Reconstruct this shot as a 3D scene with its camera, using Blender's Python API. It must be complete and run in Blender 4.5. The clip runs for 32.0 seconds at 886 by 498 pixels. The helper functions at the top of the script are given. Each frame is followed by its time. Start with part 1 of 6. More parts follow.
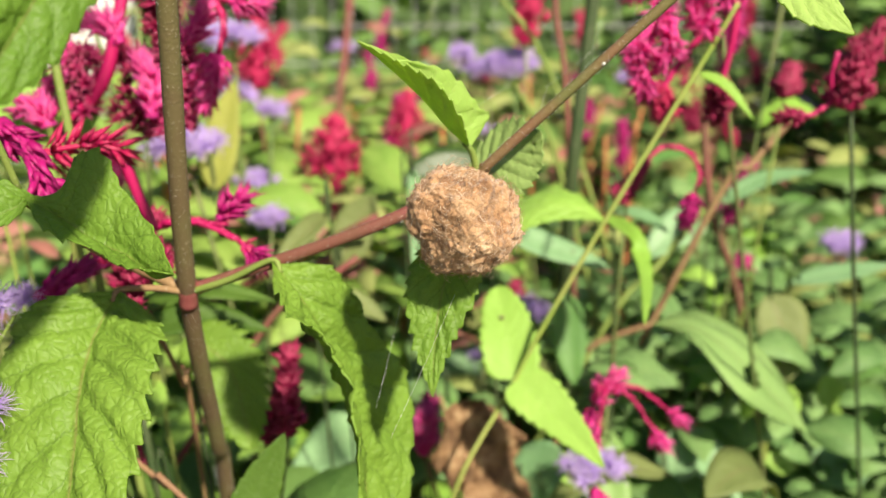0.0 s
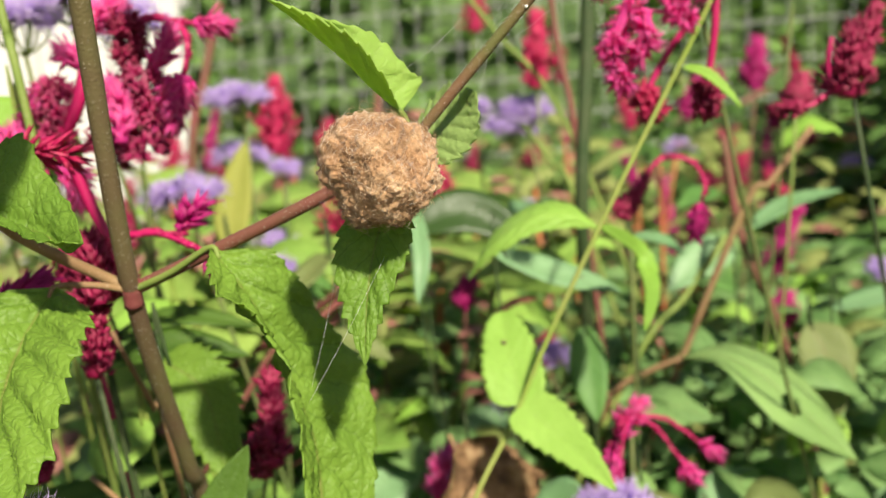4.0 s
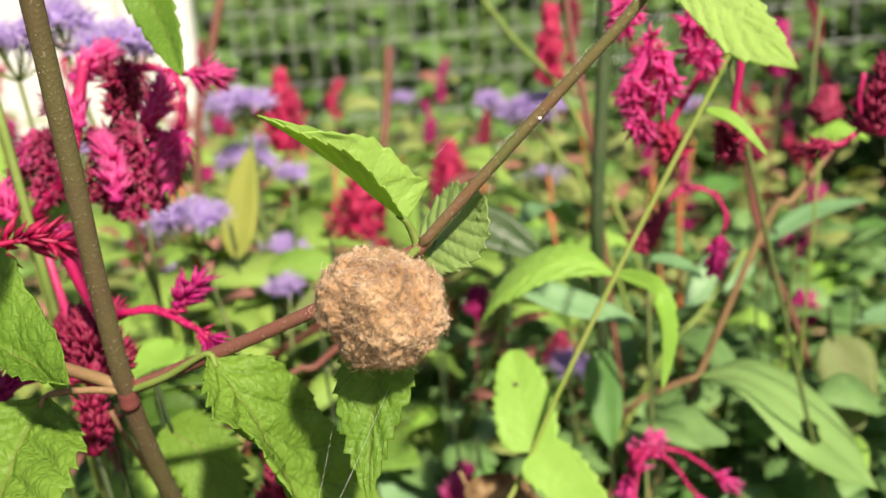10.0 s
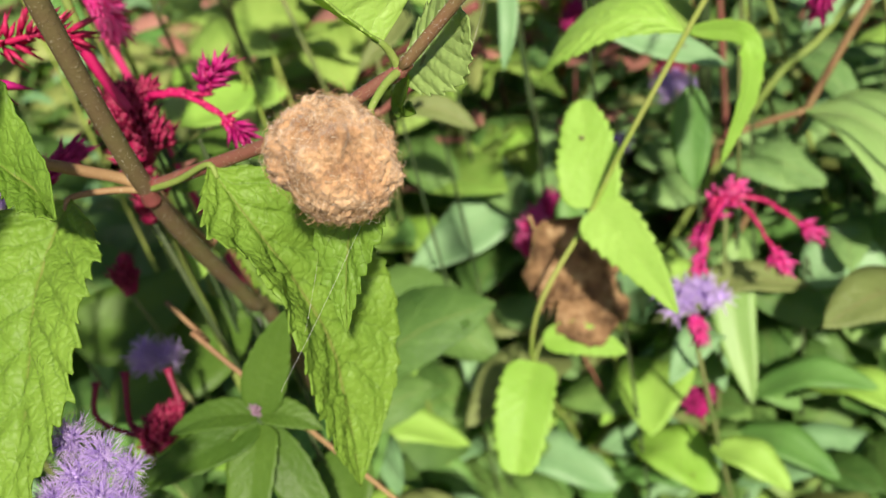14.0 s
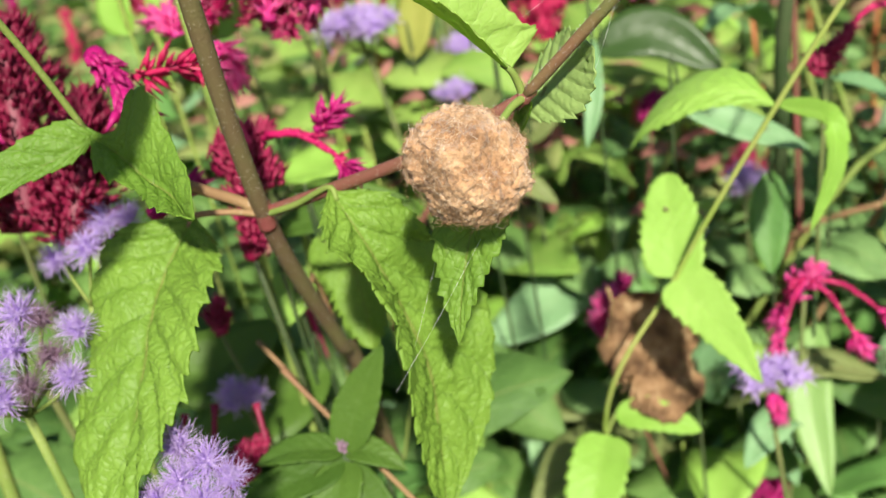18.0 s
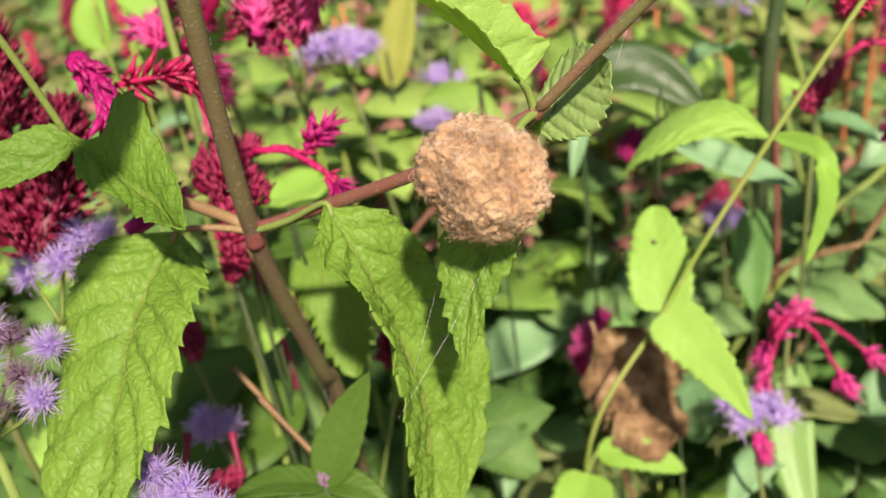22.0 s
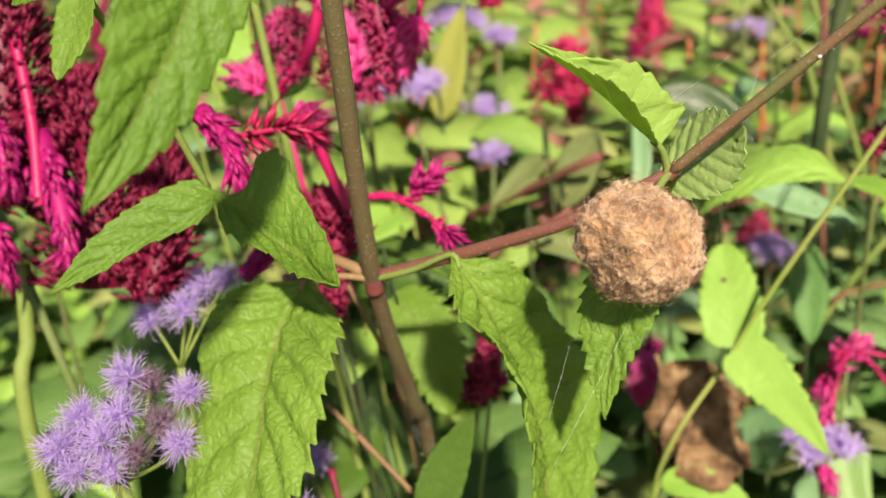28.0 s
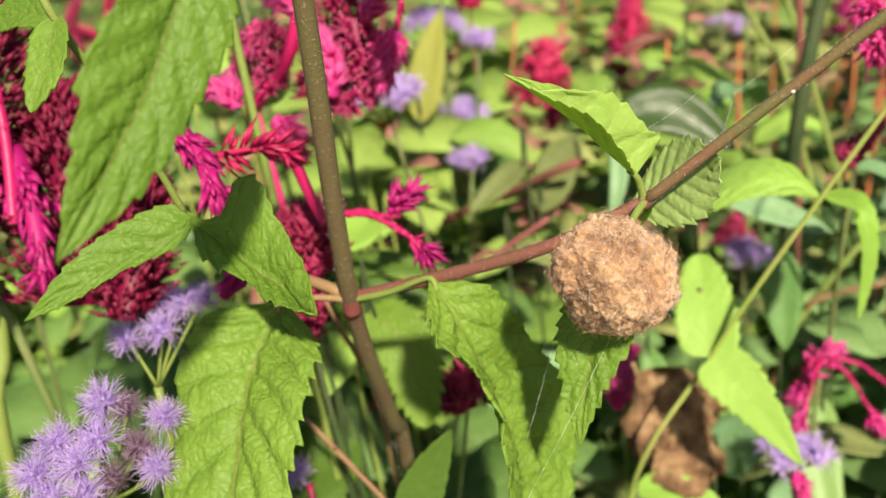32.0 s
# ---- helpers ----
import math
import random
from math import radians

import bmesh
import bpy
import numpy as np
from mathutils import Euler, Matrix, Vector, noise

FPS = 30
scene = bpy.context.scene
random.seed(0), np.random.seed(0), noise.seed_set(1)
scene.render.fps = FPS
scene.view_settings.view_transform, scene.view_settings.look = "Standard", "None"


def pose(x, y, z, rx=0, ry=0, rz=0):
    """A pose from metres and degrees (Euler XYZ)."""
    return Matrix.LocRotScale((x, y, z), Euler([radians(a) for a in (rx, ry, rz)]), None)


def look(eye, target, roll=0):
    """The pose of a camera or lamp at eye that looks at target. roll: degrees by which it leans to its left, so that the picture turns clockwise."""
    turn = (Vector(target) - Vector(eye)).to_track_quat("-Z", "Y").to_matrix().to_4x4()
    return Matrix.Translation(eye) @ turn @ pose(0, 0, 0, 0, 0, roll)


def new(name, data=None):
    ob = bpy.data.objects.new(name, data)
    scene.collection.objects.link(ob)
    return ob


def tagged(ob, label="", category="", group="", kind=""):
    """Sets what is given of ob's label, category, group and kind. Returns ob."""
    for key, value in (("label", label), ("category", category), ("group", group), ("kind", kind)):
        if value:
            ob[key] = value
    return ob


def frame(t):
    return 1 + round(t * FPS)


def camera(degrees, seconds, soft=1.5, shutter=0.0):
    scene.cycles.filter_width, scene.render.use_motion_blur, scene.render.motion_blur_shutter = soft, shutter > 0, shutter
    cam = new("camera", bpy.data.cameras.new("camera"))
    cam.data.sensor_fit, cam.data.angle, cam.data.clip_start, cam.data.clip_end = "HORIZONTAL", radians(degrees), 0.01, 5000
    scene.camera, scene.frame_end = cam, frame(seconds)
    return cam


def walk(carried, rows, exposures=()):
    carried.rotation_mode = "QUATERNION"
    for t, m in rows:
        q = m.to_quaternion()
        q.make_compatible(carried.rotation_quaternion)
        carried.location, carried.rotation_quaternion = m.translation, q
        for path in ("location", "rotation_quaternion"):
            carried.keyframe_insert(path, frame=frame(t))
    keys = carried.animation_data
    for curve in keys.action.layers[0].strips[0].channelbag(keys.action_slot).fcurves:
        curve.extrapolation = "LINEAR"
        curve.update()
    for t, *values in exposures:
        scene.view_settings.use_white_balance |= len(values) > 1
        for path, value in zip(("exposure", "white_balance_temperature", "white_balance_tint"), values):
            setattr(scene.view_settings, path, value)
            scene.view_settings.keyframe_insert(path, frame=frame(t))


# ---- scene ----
cam = camera(51.1, 32.0, 1.3)
METRES, EYE, TILT, LEAN, TURN = 0.25, 0.6, -15.0, 0.0, 0.0
ROWS = [
    (0.0, 0.0, 0.0, 0.0, 0.0, 0.0, 0.0),
    (0.5, 0.0142, 0.0339, -0.0413, 1.85, 3.2, 0.84),
    (1.0, 0.0477, 0.0472, -0.0473, 3.52, 6.01, 1.64),
    (1.5, 0.0561, 0.0401, -0.0509, 4.14, 7.15, 1.67),
    (2.0, 0.0687, 0.043, -0.0677, 4.29, 7.39, 1.57),
    (2.5, 0.0743, 0.0486, -0.0815, 4.26, 7.03, 2.04),
    (3.0, 0.0813, 0.0405, -0.0801, 4.5, 6.95, 2.63),
    (3.5, 0.0873, 0.0389, -0.0893, 4.7, 6.85, 3.13),
    (5.5, 0.0686, 0.0695, -0.0824, 4.92, 5.92, 3.13),
    (6.0, 0.085, 0.0721, -0.0637, 4.75, 6.16, 3.75),
    (6.5, 0.0892, 0.0702, -0.0561, 4.46, 6.03, 3.82),
    (7.0, 0.0863, 0.0678, -0.0558, 4.32, 5.67, 3.67),
    (7.5, 0.0815, 0.0687, -0.05, 4.39, 5.46, 3.81),
    (8.0, 0.0855, 0.0731, -0.0278, 4.56, 5.12, 3.99),
    (8.5, 0.0861, 0.0727, -0.0034, 4.82, 4.36, 4.19),
    (9.0, 0.082, 0.0777, -0.0025, 4.99, 3.4, 4.03),
    (9.5, 0.0884, 0.07, 0.0157, 5.08, 2.89, 3.68),
    (10.0, 0.0919, 0.0678, 0.0227, 5.61, 2.71, 3.32),
    (10.5, 0.0902, 0.0671, 0.0412, 6.65, 1.79, 3.75),
    (11.0, 0.1007, 0.077, 0.07, 7.95, -0.67, 4.5),
    (11.5, 0.116, 0.0821, 0.0925, 10.0, -3.59, 3.94),
    (12.0, 0.1411, 0.0714, 0.1117, 12.15, -7.94, 3.11),
    (12.5, 0.1512, 0.088, 0.1196, 13.57, -12.67, 2.94),
    (13.0, 0.191, 0.1061, 0.1381, 14.23, -15.54, 3.4),
    (13.5, 0.1913, 0.1162, 0.1252, 14.87, -17.55, 3.74),
    (15.5, 0.2082, 0.1432, 0.1075, 17.27, -18.23, 4.66),
    (16.0, 0.2036, 0.1177, 0.0875, 17.53, -16.43, 4.11),
    (16.5, 0.2034, 0.0995, 0.0698, 17.76, -14.72, 3.67),
    (17.0, 0.1886, 0.0819, 0.0629, 18.17, -13.39, 2.93),
    (17.5, 0.1659, 0.0772, 0.0641, 18.67, -11.91, 2.01),
    (18.0, 0.1615, 0.0765, 0.0643, 18.93, -10.52, 1.71),
    (18.5, 0.1694, 0.0807, 0.0591, 18.94, -9.6, 1.64),
    (19.0, 0.1694, 0.0852, 0.055, 18.72, -9.1, 1.54),
    (19.5, 0.1701, 0.0872, 0.0501, 18.55, -8.29, 1.44),
    (20.0, 0.153, 0.0842, 0.0435, 18.29, -7.18, 1.1),
    (20.5, 0.1422, 0.0941, 0.0421, 17.85, -6.79, 1.09),
    (21.0, 0.1327, 0.0986, 0.0534, 17.29, -7.76, 1.3),
    (21.5, 0.1197, 0.0916, 0.0561, 16.83, -8.39, 0.44),
    (22.0, 0.1265, 0.091, 0.0477, 16.5, -8.06, -0.05),
    (22.5, 0.1138, 0.0787, 0.0491, 16.41, -7.26, -0.21),
    (23.0, 0.0932, 0.0691, 0.0489, 16.56, -6.42, -0.38),
    (23.5, 0.0801, 0.0615, 0.0595, 16.64, -5.78, -0.23),
    (24.0, 0.0782, 0.0523, 0.0668, 16.76, -5.34, -0.14),
    (24.5, 0.0636, 0.0405, 0.0656, 16.86, -5.15, -0.28),
    (25.0, 0.0497, 0.0314, 0.0729, 17.01, -5.05, -0.17),
    (25.5, 0.0331, 0.0271, 0.0834, 17.15, -4.86, -0.14),
    (27.5, 0.0427, 0.0313, 0.0831, 16.4, -6.37, -0.61),
    (28.0, 0.047, 0.0452, 0.0764, 16.0, -7.3, -0.28),
    (28.5, 0.0521, 0.0565, 0.0857, 15.66, -8.15, 0.17),
    (29.0, 0.0556, 0.0633, 0.0885, 15.31, -8.82, 0.37),
    (29.5, 0.0626, 0.0609, 0.0892, 15.1, -9.03, 0.35),
    (30.0, 0.0678, 0.0538, 0.0883, 15.0, -8.86, 0.38),
    (30.5, 0.0652, 0.0495, 0.0895, 14.93, -8.57, 0.28),
    (31.0, 0.0678, 0.0481, 0.0929, 14.88, -8.39, 0.09),
    (31.5, 0.0562, 0.0484, 0.0912, 14.87, -8.32, -0.06),
    (32.0, 0.0477, 0.0472, 0.1012, 14.74, -8.1, -0.45),
]
walk(cam, [(t, pose(0, 0, EYE, TILT, LEAN, TURN) @ pose(METRES * x, METRES * y, METRES * z, 90 + pitch, roll, yaw)) for t, x, y, z, yaw, pitch, roll in ROWS],
     [(0.0, 0.97, 7350, 10), (1.5, 0.82, 7250, 8), (10.5, 0.81, 7300, 9), (13.0, 0.76, 7350, 10), (16.0, 0.93, 6700, 6), (18.5, 0.95, 6850, 8), (21.0, 0.88, 7200, 14), (23.0, 0.86, 7350, 15), (28.0, 0.83, 7500, 14), (32.0, 0.89, 7500, 13)])
# a phone's small lens close to its subject
cam.data.dof.use_dof = True
cam.data.dof.focus_distance = 0.130
cam.data.dof.aperture_fstop = 22.0

# ---- light: clear noon, sun high behind the camera's right shoulder ----
SUN = Vector((0.34, -0.70, 0.63)).normalized()
world = bpy.data.worlds.new("sky")
scene.world = world
world.use_nodes = True
wn = world.node_tree.nodes
sky = wn.new("ShaderNodeTexSky")
sky.sky_type = "NISHITA"
sky.sun_disc = False
sky.sun_elevation = math.asin(SUN.z)
sky.sun_rotation = math.atan2(SUN.x, SUN.y)
world.node_tree.links.new(sky.outputs[0], wn["Background"].inputs[0])
wn["Background"].inputs[1].default_value = 0.055
sun_lamp = bpy.data.lights.new("sun", "SUN")
sun_lamp.energy, sun_lamp.angle, sun_lamp.color = 4.8, radians(2.5), (1.0, 0.95, 0.86)
sun = new("sun", sun_lamp)
sun.matrix_world = look(SUN * 5, (0, 0, 0))


# ---- materials ----
def nodes_of(name):
    m = bpy.data.materials.new(name)
    m.use_nodes = True
    nt = m.node_tree
    nt.nodes.clear()
    return m, nt, nt.nodes, nt.links


def mathn(nt, op, a, b=None, c=None):
    n = nt.nodes.new("ShaderNodeMath")
    n.operation = op
    for i, v in enumerate((a, b, c)):
        if v is None:
            continue
        if isinstance(v, (int, float)):
            n.inputs[i].default_value = v
        else:
            nt.links.new(v, n.inputs[i])
    return n.outputs[0]


def ramp(nt, fac, stops):
    n = nt.nodes.new("ShaderNodeValToRGB")
    e = n.color_ramp.elements
    while len(e) < len(stops):
        e.new(0.5)
    for el, (p, c) in zip(e, stops):
        el.position, el.color = p, (*c, 1)
    nt.links.new(fac, n.inputs[0])
    return n.outputs[0]


def mixc(nt, fac, a, b, blend="MIX"):
    n = nt.nodes.new("ShaderNodeMix")
    n.data_type, n.blend_type = "RGBA", blend
    for sock, v in ((n.inputs[0], fac), (n.inputs[6], a), (n.inputs[7], b)):
        if isinstance(v, (int, float)):
            sock.default_value = v
        elif isinstance(v, tuple):
            sock.default_value = (*v, 1)
        else:
            nt.links.new(v, sock)
    return n.outputs[2]


def noise_at(nt, scale, detail=4, rough=0.55, vec=None):
    n = nt.nodes.new("ShaderNodeTexNoise")
    n.inputs["Scale"].default_value, n.inputs["Detail"].default_value, n.inputs["Roughness"].default_value = scale, detail, rough
    if vec is None:
        tc = nt.nodes.new("ShaderNodeTexCoord")
        vec = tc.outputs["Object"]
    nt.links.new(vec, n.inputs["Vector"])
    return n.outputs[0]


def finish(nt, colour, rough=0.5, height=None, dist=0.0002, strength=0.6, thin=None, thin_amount=0.0, spec=0.4, sheen=0.0):
    out = nt.nodes.new("ShaderNodeOutputMaterial")
    p = nt.nodes.new("ShaderNodeBsdfPrincipled")
    p.inputs["Roughness"].default_value = rough
    p.inputs["Specular IOR Level"].default_value = spec
    p.inputs["Sheen Weight"].default_value = sheen
    if isinstance(colour, tuple):
        p.inputs["Base Color"].default_value = (*colour, 1)
    else:
        nt.links.new(colour, p.inputs["Base Color"])
    nrm = None
    if height is not None:
        b = nt.nodes.new("ShaderNodeBump")
        b.inputs["Strength"].default_value, b.inputs["Distance"].default_value = strength, dist
        nt.links.new(height, b.inputs["Height"])
        nrm = b.outputs[0]
        nt.links.new(nrm, p.inputs["Normal"])
    if thin is None:
        nt.links.new(p.outputs[0], out.inputs[0])
    else:
        t = nt.nodes.new("ShaderNodeBsdfTranslucent")
        if isinstance(thin, tuple):
            t.inputs[0].default_value = (*thin, 1)
        else:
            nt.links.new(thin, t.inputs[0])
        if nrm:
            nt.links.new(nrm, t.inputs["Normal"])
        mx = nt.nodes.new("ShaderNodeMixShader")
        mx.inputs[0].default_value = thin_amount
        nt.links.new(p.outputs[0], mx.inputs[1])
        nt.links.new(t.outputs[0], mx.inputs[2])
        nt.links.new(mx.outputs[0], out.inputs[0])


def leaf_mat(name, dark, light, glow, veins=7.0, vein_tint=0.5, rough=0.5, island=False, thin=0.38, midrib=(0.30, 0.26, 0.10), slope=0.62, spots=True, vein_shade=False, puff=0.8, blister=1.0):
    """Blade with midrib and side veins from the leaf's own u, v; blotches and a fine net of veins."""
    m, nt, N, L = nodes_of(name)
    uv = N.new("ShaderNodeUVMap")
    sep = N.new("ShaderNodeSeparateXYZ")
    L.new(uv.outputs[0], sep.inputs[0])
    au = mathn(nt, "ABSOLUTE", mathn(nt, "MULTIPLY_ADD", sep.outputs[0], 2.0, -1.0))
    warp = mathn(nt, "MULTIPLY", mathn(nt, "SUBTRACT", noise_at(nt, 230, 3), 0.5), 0.10)
    bend = mathn(nt, "MULTIPLY", mathn(nt, "POWER", au, 0.8), slope * 0.45)
    ph = mathn(nt, "MULTIPLY", mathn(nt, "ADD", mathn(nt, "SUBTRACT", sep.outputs[1], bend), warp), veins)
    fr = mathn(nt, "ABSOLUTE", mathn(nt, "SUBTRACT", mathn(nt, "FRACT", ph), 0.5))  # 0.5 at a vein
    lat = mathn(nt, "SMOOTH_MIN", mathn(nt, "MULTIPLY", mathn(nt, "SUBTRACT", fr, 0.455), 22.0), 1.0, 0.1)
    lat = mathn(nt, "MAXIMUM", lat, 0.0)
    mid = mathn(nt, "MAXIMUM", mathn(nt, "SUBTRACT", 1.0, mathn(nt, "MULTIPLY", au, 22.0)), 0.0)
    vein = mathn(nt, "MAXIMUM", lat, mid)
    if island:
        g = N.new("ShaderNodeNewGeometry")
        rnd = g.outputs["Random Per Island"]
    else:
        o = N.new("ShaderNodeObjectInfo")
        rnd = o.outputs["Random"]
    big = noise_at(nt, 90, 3)
    fine = noise_at(nt, 900, 5)
    vor = N.new("ShaderNodeTexVoronoi")
    vor.inputs["Scale"].default_value = 620
    tc = N.new("ShaderNodeTexCoord")
    vor.feature = "DISTANCE_TO_EDGE"
    wv = N.new("ShaderNodeTexNoise")
    wv.inputs["Scale"].default_value = 330
    L.new(tc.outputs["Object"], wv.inputs["Vector"])
    va = N.new("ShaderNodeVectorMath")
    va.operation = "MULTIPLY_ADD"
    va.inputs[1].default_value = (0.0022, 0.0022, 0.0022)
    L.new(wv.outputs["Color"], va.inputs[0])
    L.new(tc.outputs["Object"], va.inputs[2])
    L.new(va.outputs[0], vor.inputs["Vector"])
    f = mathn(nt, "ADD", mathn(nt, "MULTIPLY", big, 0.75), mathn(nt, "MULTIPLY", rnd, 0.45))
    col = mixc(nt, mathn(nt, "MULTIPLY", mathn(nt, "SUBTRACT", f, 0.15), 1.25), dark, light)
    col = mixc(nt, mathn(nt, "MULTIPLY", fine, 0.35), col, tuple(c * 0.6 for c in dark))
    # optional darker side veins: shadow in their valleys, painted in; midrib has its own colour
    vc = mixc(nt, mid, tuple(c * 0.55 for c in dark) if vein_shade else tuple(min(1, c * 1.25) for c in light), midrib)
    col = mixc(nt, mathn(nt, "MULTIPLY", vein, vein_tint), col, vc)
    net = mathn(nt, "MAXIMUM", mathn(nt, "SUBTRACT", 1.0, mathn(nt, "MULTIPLY", vor.outputs[0], 8.0)), 0.0)
    col = mixc(nt, mathn(nt, "MULTIPLY", net, 0.13 * min(1.0, blister)), col, tuple(c * 0.55 for c in dark))
    if spots:
        sp = noise_at(nt, 260, 1)
        spot = ramp(nt, sp, [(0.0, (0, 0, 0)), (0.755, (0, 0, 0)), (0.79, (1, 1, 1))])
        col = mixc(nt, mathn(nt, "MULTIPLY", spot, 0.7), col, (0.11, 0.07, 0.03))
    hump = mathn(nt, "SUBTRACT", 0.25, mathn(nt, "MULTIPLY", fr, fr))
    h = mathn(nt, "ADD", mathn(nt, "MULTIPLY", vein, -0.12), mathn(nt, "MULTIPLY", mathn(nt, "SMOOTH_MIN", mathn(nt, "MULTIPLY", vor.outputs[0], 2.4), 0.75, 0.35), blister * 0.8))
    h = mathn(nt, "ADD", h, mathn(nt, "MULTIPLY", hump, puff))
    h = mathn(nt, "ADD", h, mathn(nt, "MULTIPLY", fine, 0.35))
    tcol = mixc(nt, mathn(nt, "MULTIPLY", vein, 0.4), mixc(nt, rnd, glow, tuple(c * 0.8 for c in glow)), tuple(c * 0.5 for c in glow))
    finish(nt, col, rough, h, 0.0005, 0.5, tcol, thin, 0.3)
    return m


LIME = leaf_mat("lime_leaf", (0.098, 0.205, 0.026), (0.225, 0.375, 0.055), (0.40, 0.60, 0.065), vein_shade=True, vein_tint=0.5, puff=0.35, blister=0.95, midrib=(0.30, 0.20, 0.09), rough=0.52, spots=False)
LIME2 = leaf_mat("lime_leaf_far", (0.225, 0.42, 0.06), (0.39, 0.61, 0.14), (0.50, 0.74, 0.11), midrib=(0.36, 0.46, 0.12), vein_tint=0.2, puff=0.3, blister=0.45)
# paler copy of the lime leaf: sunlight on two leaves put into the colour
LIME_SUNLIT = leaf_mat("sunlit_lime_leaf", (0.30, 0.47, 0.10), (0.50, 0.68, 0.22), (0.58, 0.78, 0.14), midrib=(0.40, 0.48, 0.14), vein_tint=0.2, thin=0.45, puff=0.3, blister=0.45, spots=False)
PALE = leaf_mat("pale_green_leaf", (0.205, 0.325, 0.085), (0.370, 0.510, 0.175), (0.34, 0.54, 0.12), midrib=(0.36, 0.44, 0.20), vein_tint=0.5, puff=0.4, blister=0.35)
LONG = leaf_mat("long_smooth_leaf", (0.190, 0.350, 0.095), (0.360, 0.540, 0.200), (0.40, 0.58, 0.14), midrib=(0.42, 0.50, 0.22), vein_tint=0.6, slope=1.9, puff=0.12, blister=0.12, rough=0.4)
GREEN = leaf_mat("green_leaf", (0.075, 0.200, 0.048), (0.210, 0.410, 0.110), (0.30, 0.53, 0.08), midrib=(0.22, 0.32, 0.12), vein_tint=0.4, puff=0.4, blister=0.35)
BLUISH = leaf_mat("bluish_leaf", (0.150, 0.320, 0.140), (0.330, 0.530, 0.280), (0.30, 0.55, 0.15), midrib=(0.25, 0.33, 0.16), vein_tint=0.45, rough=0.42, puff=0.35, blister=0.3)
BRONZE = leaf_mat("bronze_leaf", (0.15, 0.20, 0.06), (0.27, 0.32, 0.12), (0.36, 0.42, 0.10), midrib=(0.35, 0.16, 0.12))
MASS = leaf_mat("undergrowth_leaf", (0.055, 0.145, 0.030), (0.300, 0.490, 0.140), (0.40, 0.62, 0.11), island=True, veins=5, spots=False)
MASS_WARM = leaf_mat("undergrowth_leaf_warm", (0.24, 0.32, 0.08), (0.44, 0.48, 0.18), (0.52, 0.56, 0.14), island=True, veins=5, spots=False)
YELLOWING = leaf_mat("yellowing_leaf", (0.27, 0.33, 0.06), (0.48, 0.48, 0.13), (0.52, 0.52, 0.10), midrib=(0.50, 0.36, 0.14), vein_tint=0.4, puff=0.3, blister=0.3)
# green lowered for the low leaves: the shade they stand in is in the colour
SHADED_LEAF = leaf_mat("shaded_green_leaf", (0.048, 0.110, 0.016), (0.115, 0.215, 0.034), (0.20, 0.36, 0.045), midrib=(0.12, 0.20, 0.06), vein_tint=0.3, puff=0.3, blister=0.35)
# near-black green: the shadow lying on one large leaf, put into its colour
SHADED_GLOSSY = leaf_mat("shaded_glossy_leaf", (0.022, 0.052, 0.014), (0.048, 0.092, 0.024), (0.10, 0.20, 0.03), midrib=(0.08, 0.13, 0.04), vein_tint=0.3, rough=0.32, thin=0.15, puff=0.3, blister=0.2)
# darkened copy of the undergrowth leaf, with shade put into its colour
MASS_DARKENED = leaf_mat("undergrowth_leaf_darkened", (0.038, 0.110, 0.024), (0.190, 0.340, 0.090), (0.28, 0.48, 0.08), island=True, veins=5, spots=False)
MASS_TAN = leaf_mat("undergrowth_leaf_dry", (0.34, 0.22, 0.11), (0.60, 0.44, 0.27), (0.50, 0.34, 0.18), island=True, veins=5, spots=False)
MASS_FRESH = leaf_mat("undergrowth_leaf_fresh", (0.055, 0.155, 0.045), (0.34, 0.54, 0.20), (0.36, 0.60, 0.14), island=True, veins=5, spots=False)
MASS_LIME = leaf_mat("undergrowth_leaf_lime", (0.17, 0.35, 0.06), (0.42, 0.57, 0.14), (0.46, 0.64, 0.11), island=True, veins=5, spots=False)
MASS_RED = leaf_mat("undergrowth_leaf_red", (0.36, 0.12, 0.09), (0.62, 0.33, 0.27), (0.6, 0.28, 0.18), island=True, veins=5, spots=False)


def stem_mat(name, a, b, speck=(0.5, 0.45, 0.35)):
    m, nt, N, L = nodes_of(name)
    n1, n2 = noise_at(nt, 60, 4), noise_at(nt, 1800, 2)
    col = mixc(nt, ramp(nt, n1, [(0.35, (0, 0, 0)), (0.65, (1, 1, 1))]), a, b)
    dots = ramp(nt, n2, [(0.62, (0, 0, 0)), (0.72, (1, 1, 1))])
    col = mixc(nt, mathn(nt, "MULTIPLY", dots, 0.28), col, speck)
    finish(nt, col, 0.6, n2, 0.0002, 0.6, None, 0, 0.25, 0.0)
    return m


STEM = stem_mat("brown_stem", (0.110, 0.068, 0.042), (0.115, 0.100, 0.042))
STEM_RED = stem_mat("reddish_stem", (0.190, 0.052, 0.050), (0.140, 0.070, 0.042))
STEM_ORANGE = stem_mat("orange_stem", (0.42, 0.12, 0.045), (0.36, 0.16, 0.070))
STEM_TAN = stem_mat("tan_twig", (0.260, 0.170, 0.080), (0.200, 0.110, 0.060))
STEM_GREEN = stem_mat("green_stem", (0.130, 0.200, 0.040), (0.190, 0.240, 0.060))
STEM_MOSS = stem_mat("moss_brown_stem", (0.135, 0.135, 0.048), (0.190, 0.105, 0.058))
STEM_OLIVE = stem_mat("olive_stem", (0.090, 0.150, 0.040), (0.140, 0.150, 0.055))
STEM_LIME = stem_mat("lime_stem", (0.200, 0.290, 0.050), (0.260, 0.300, 0.080))
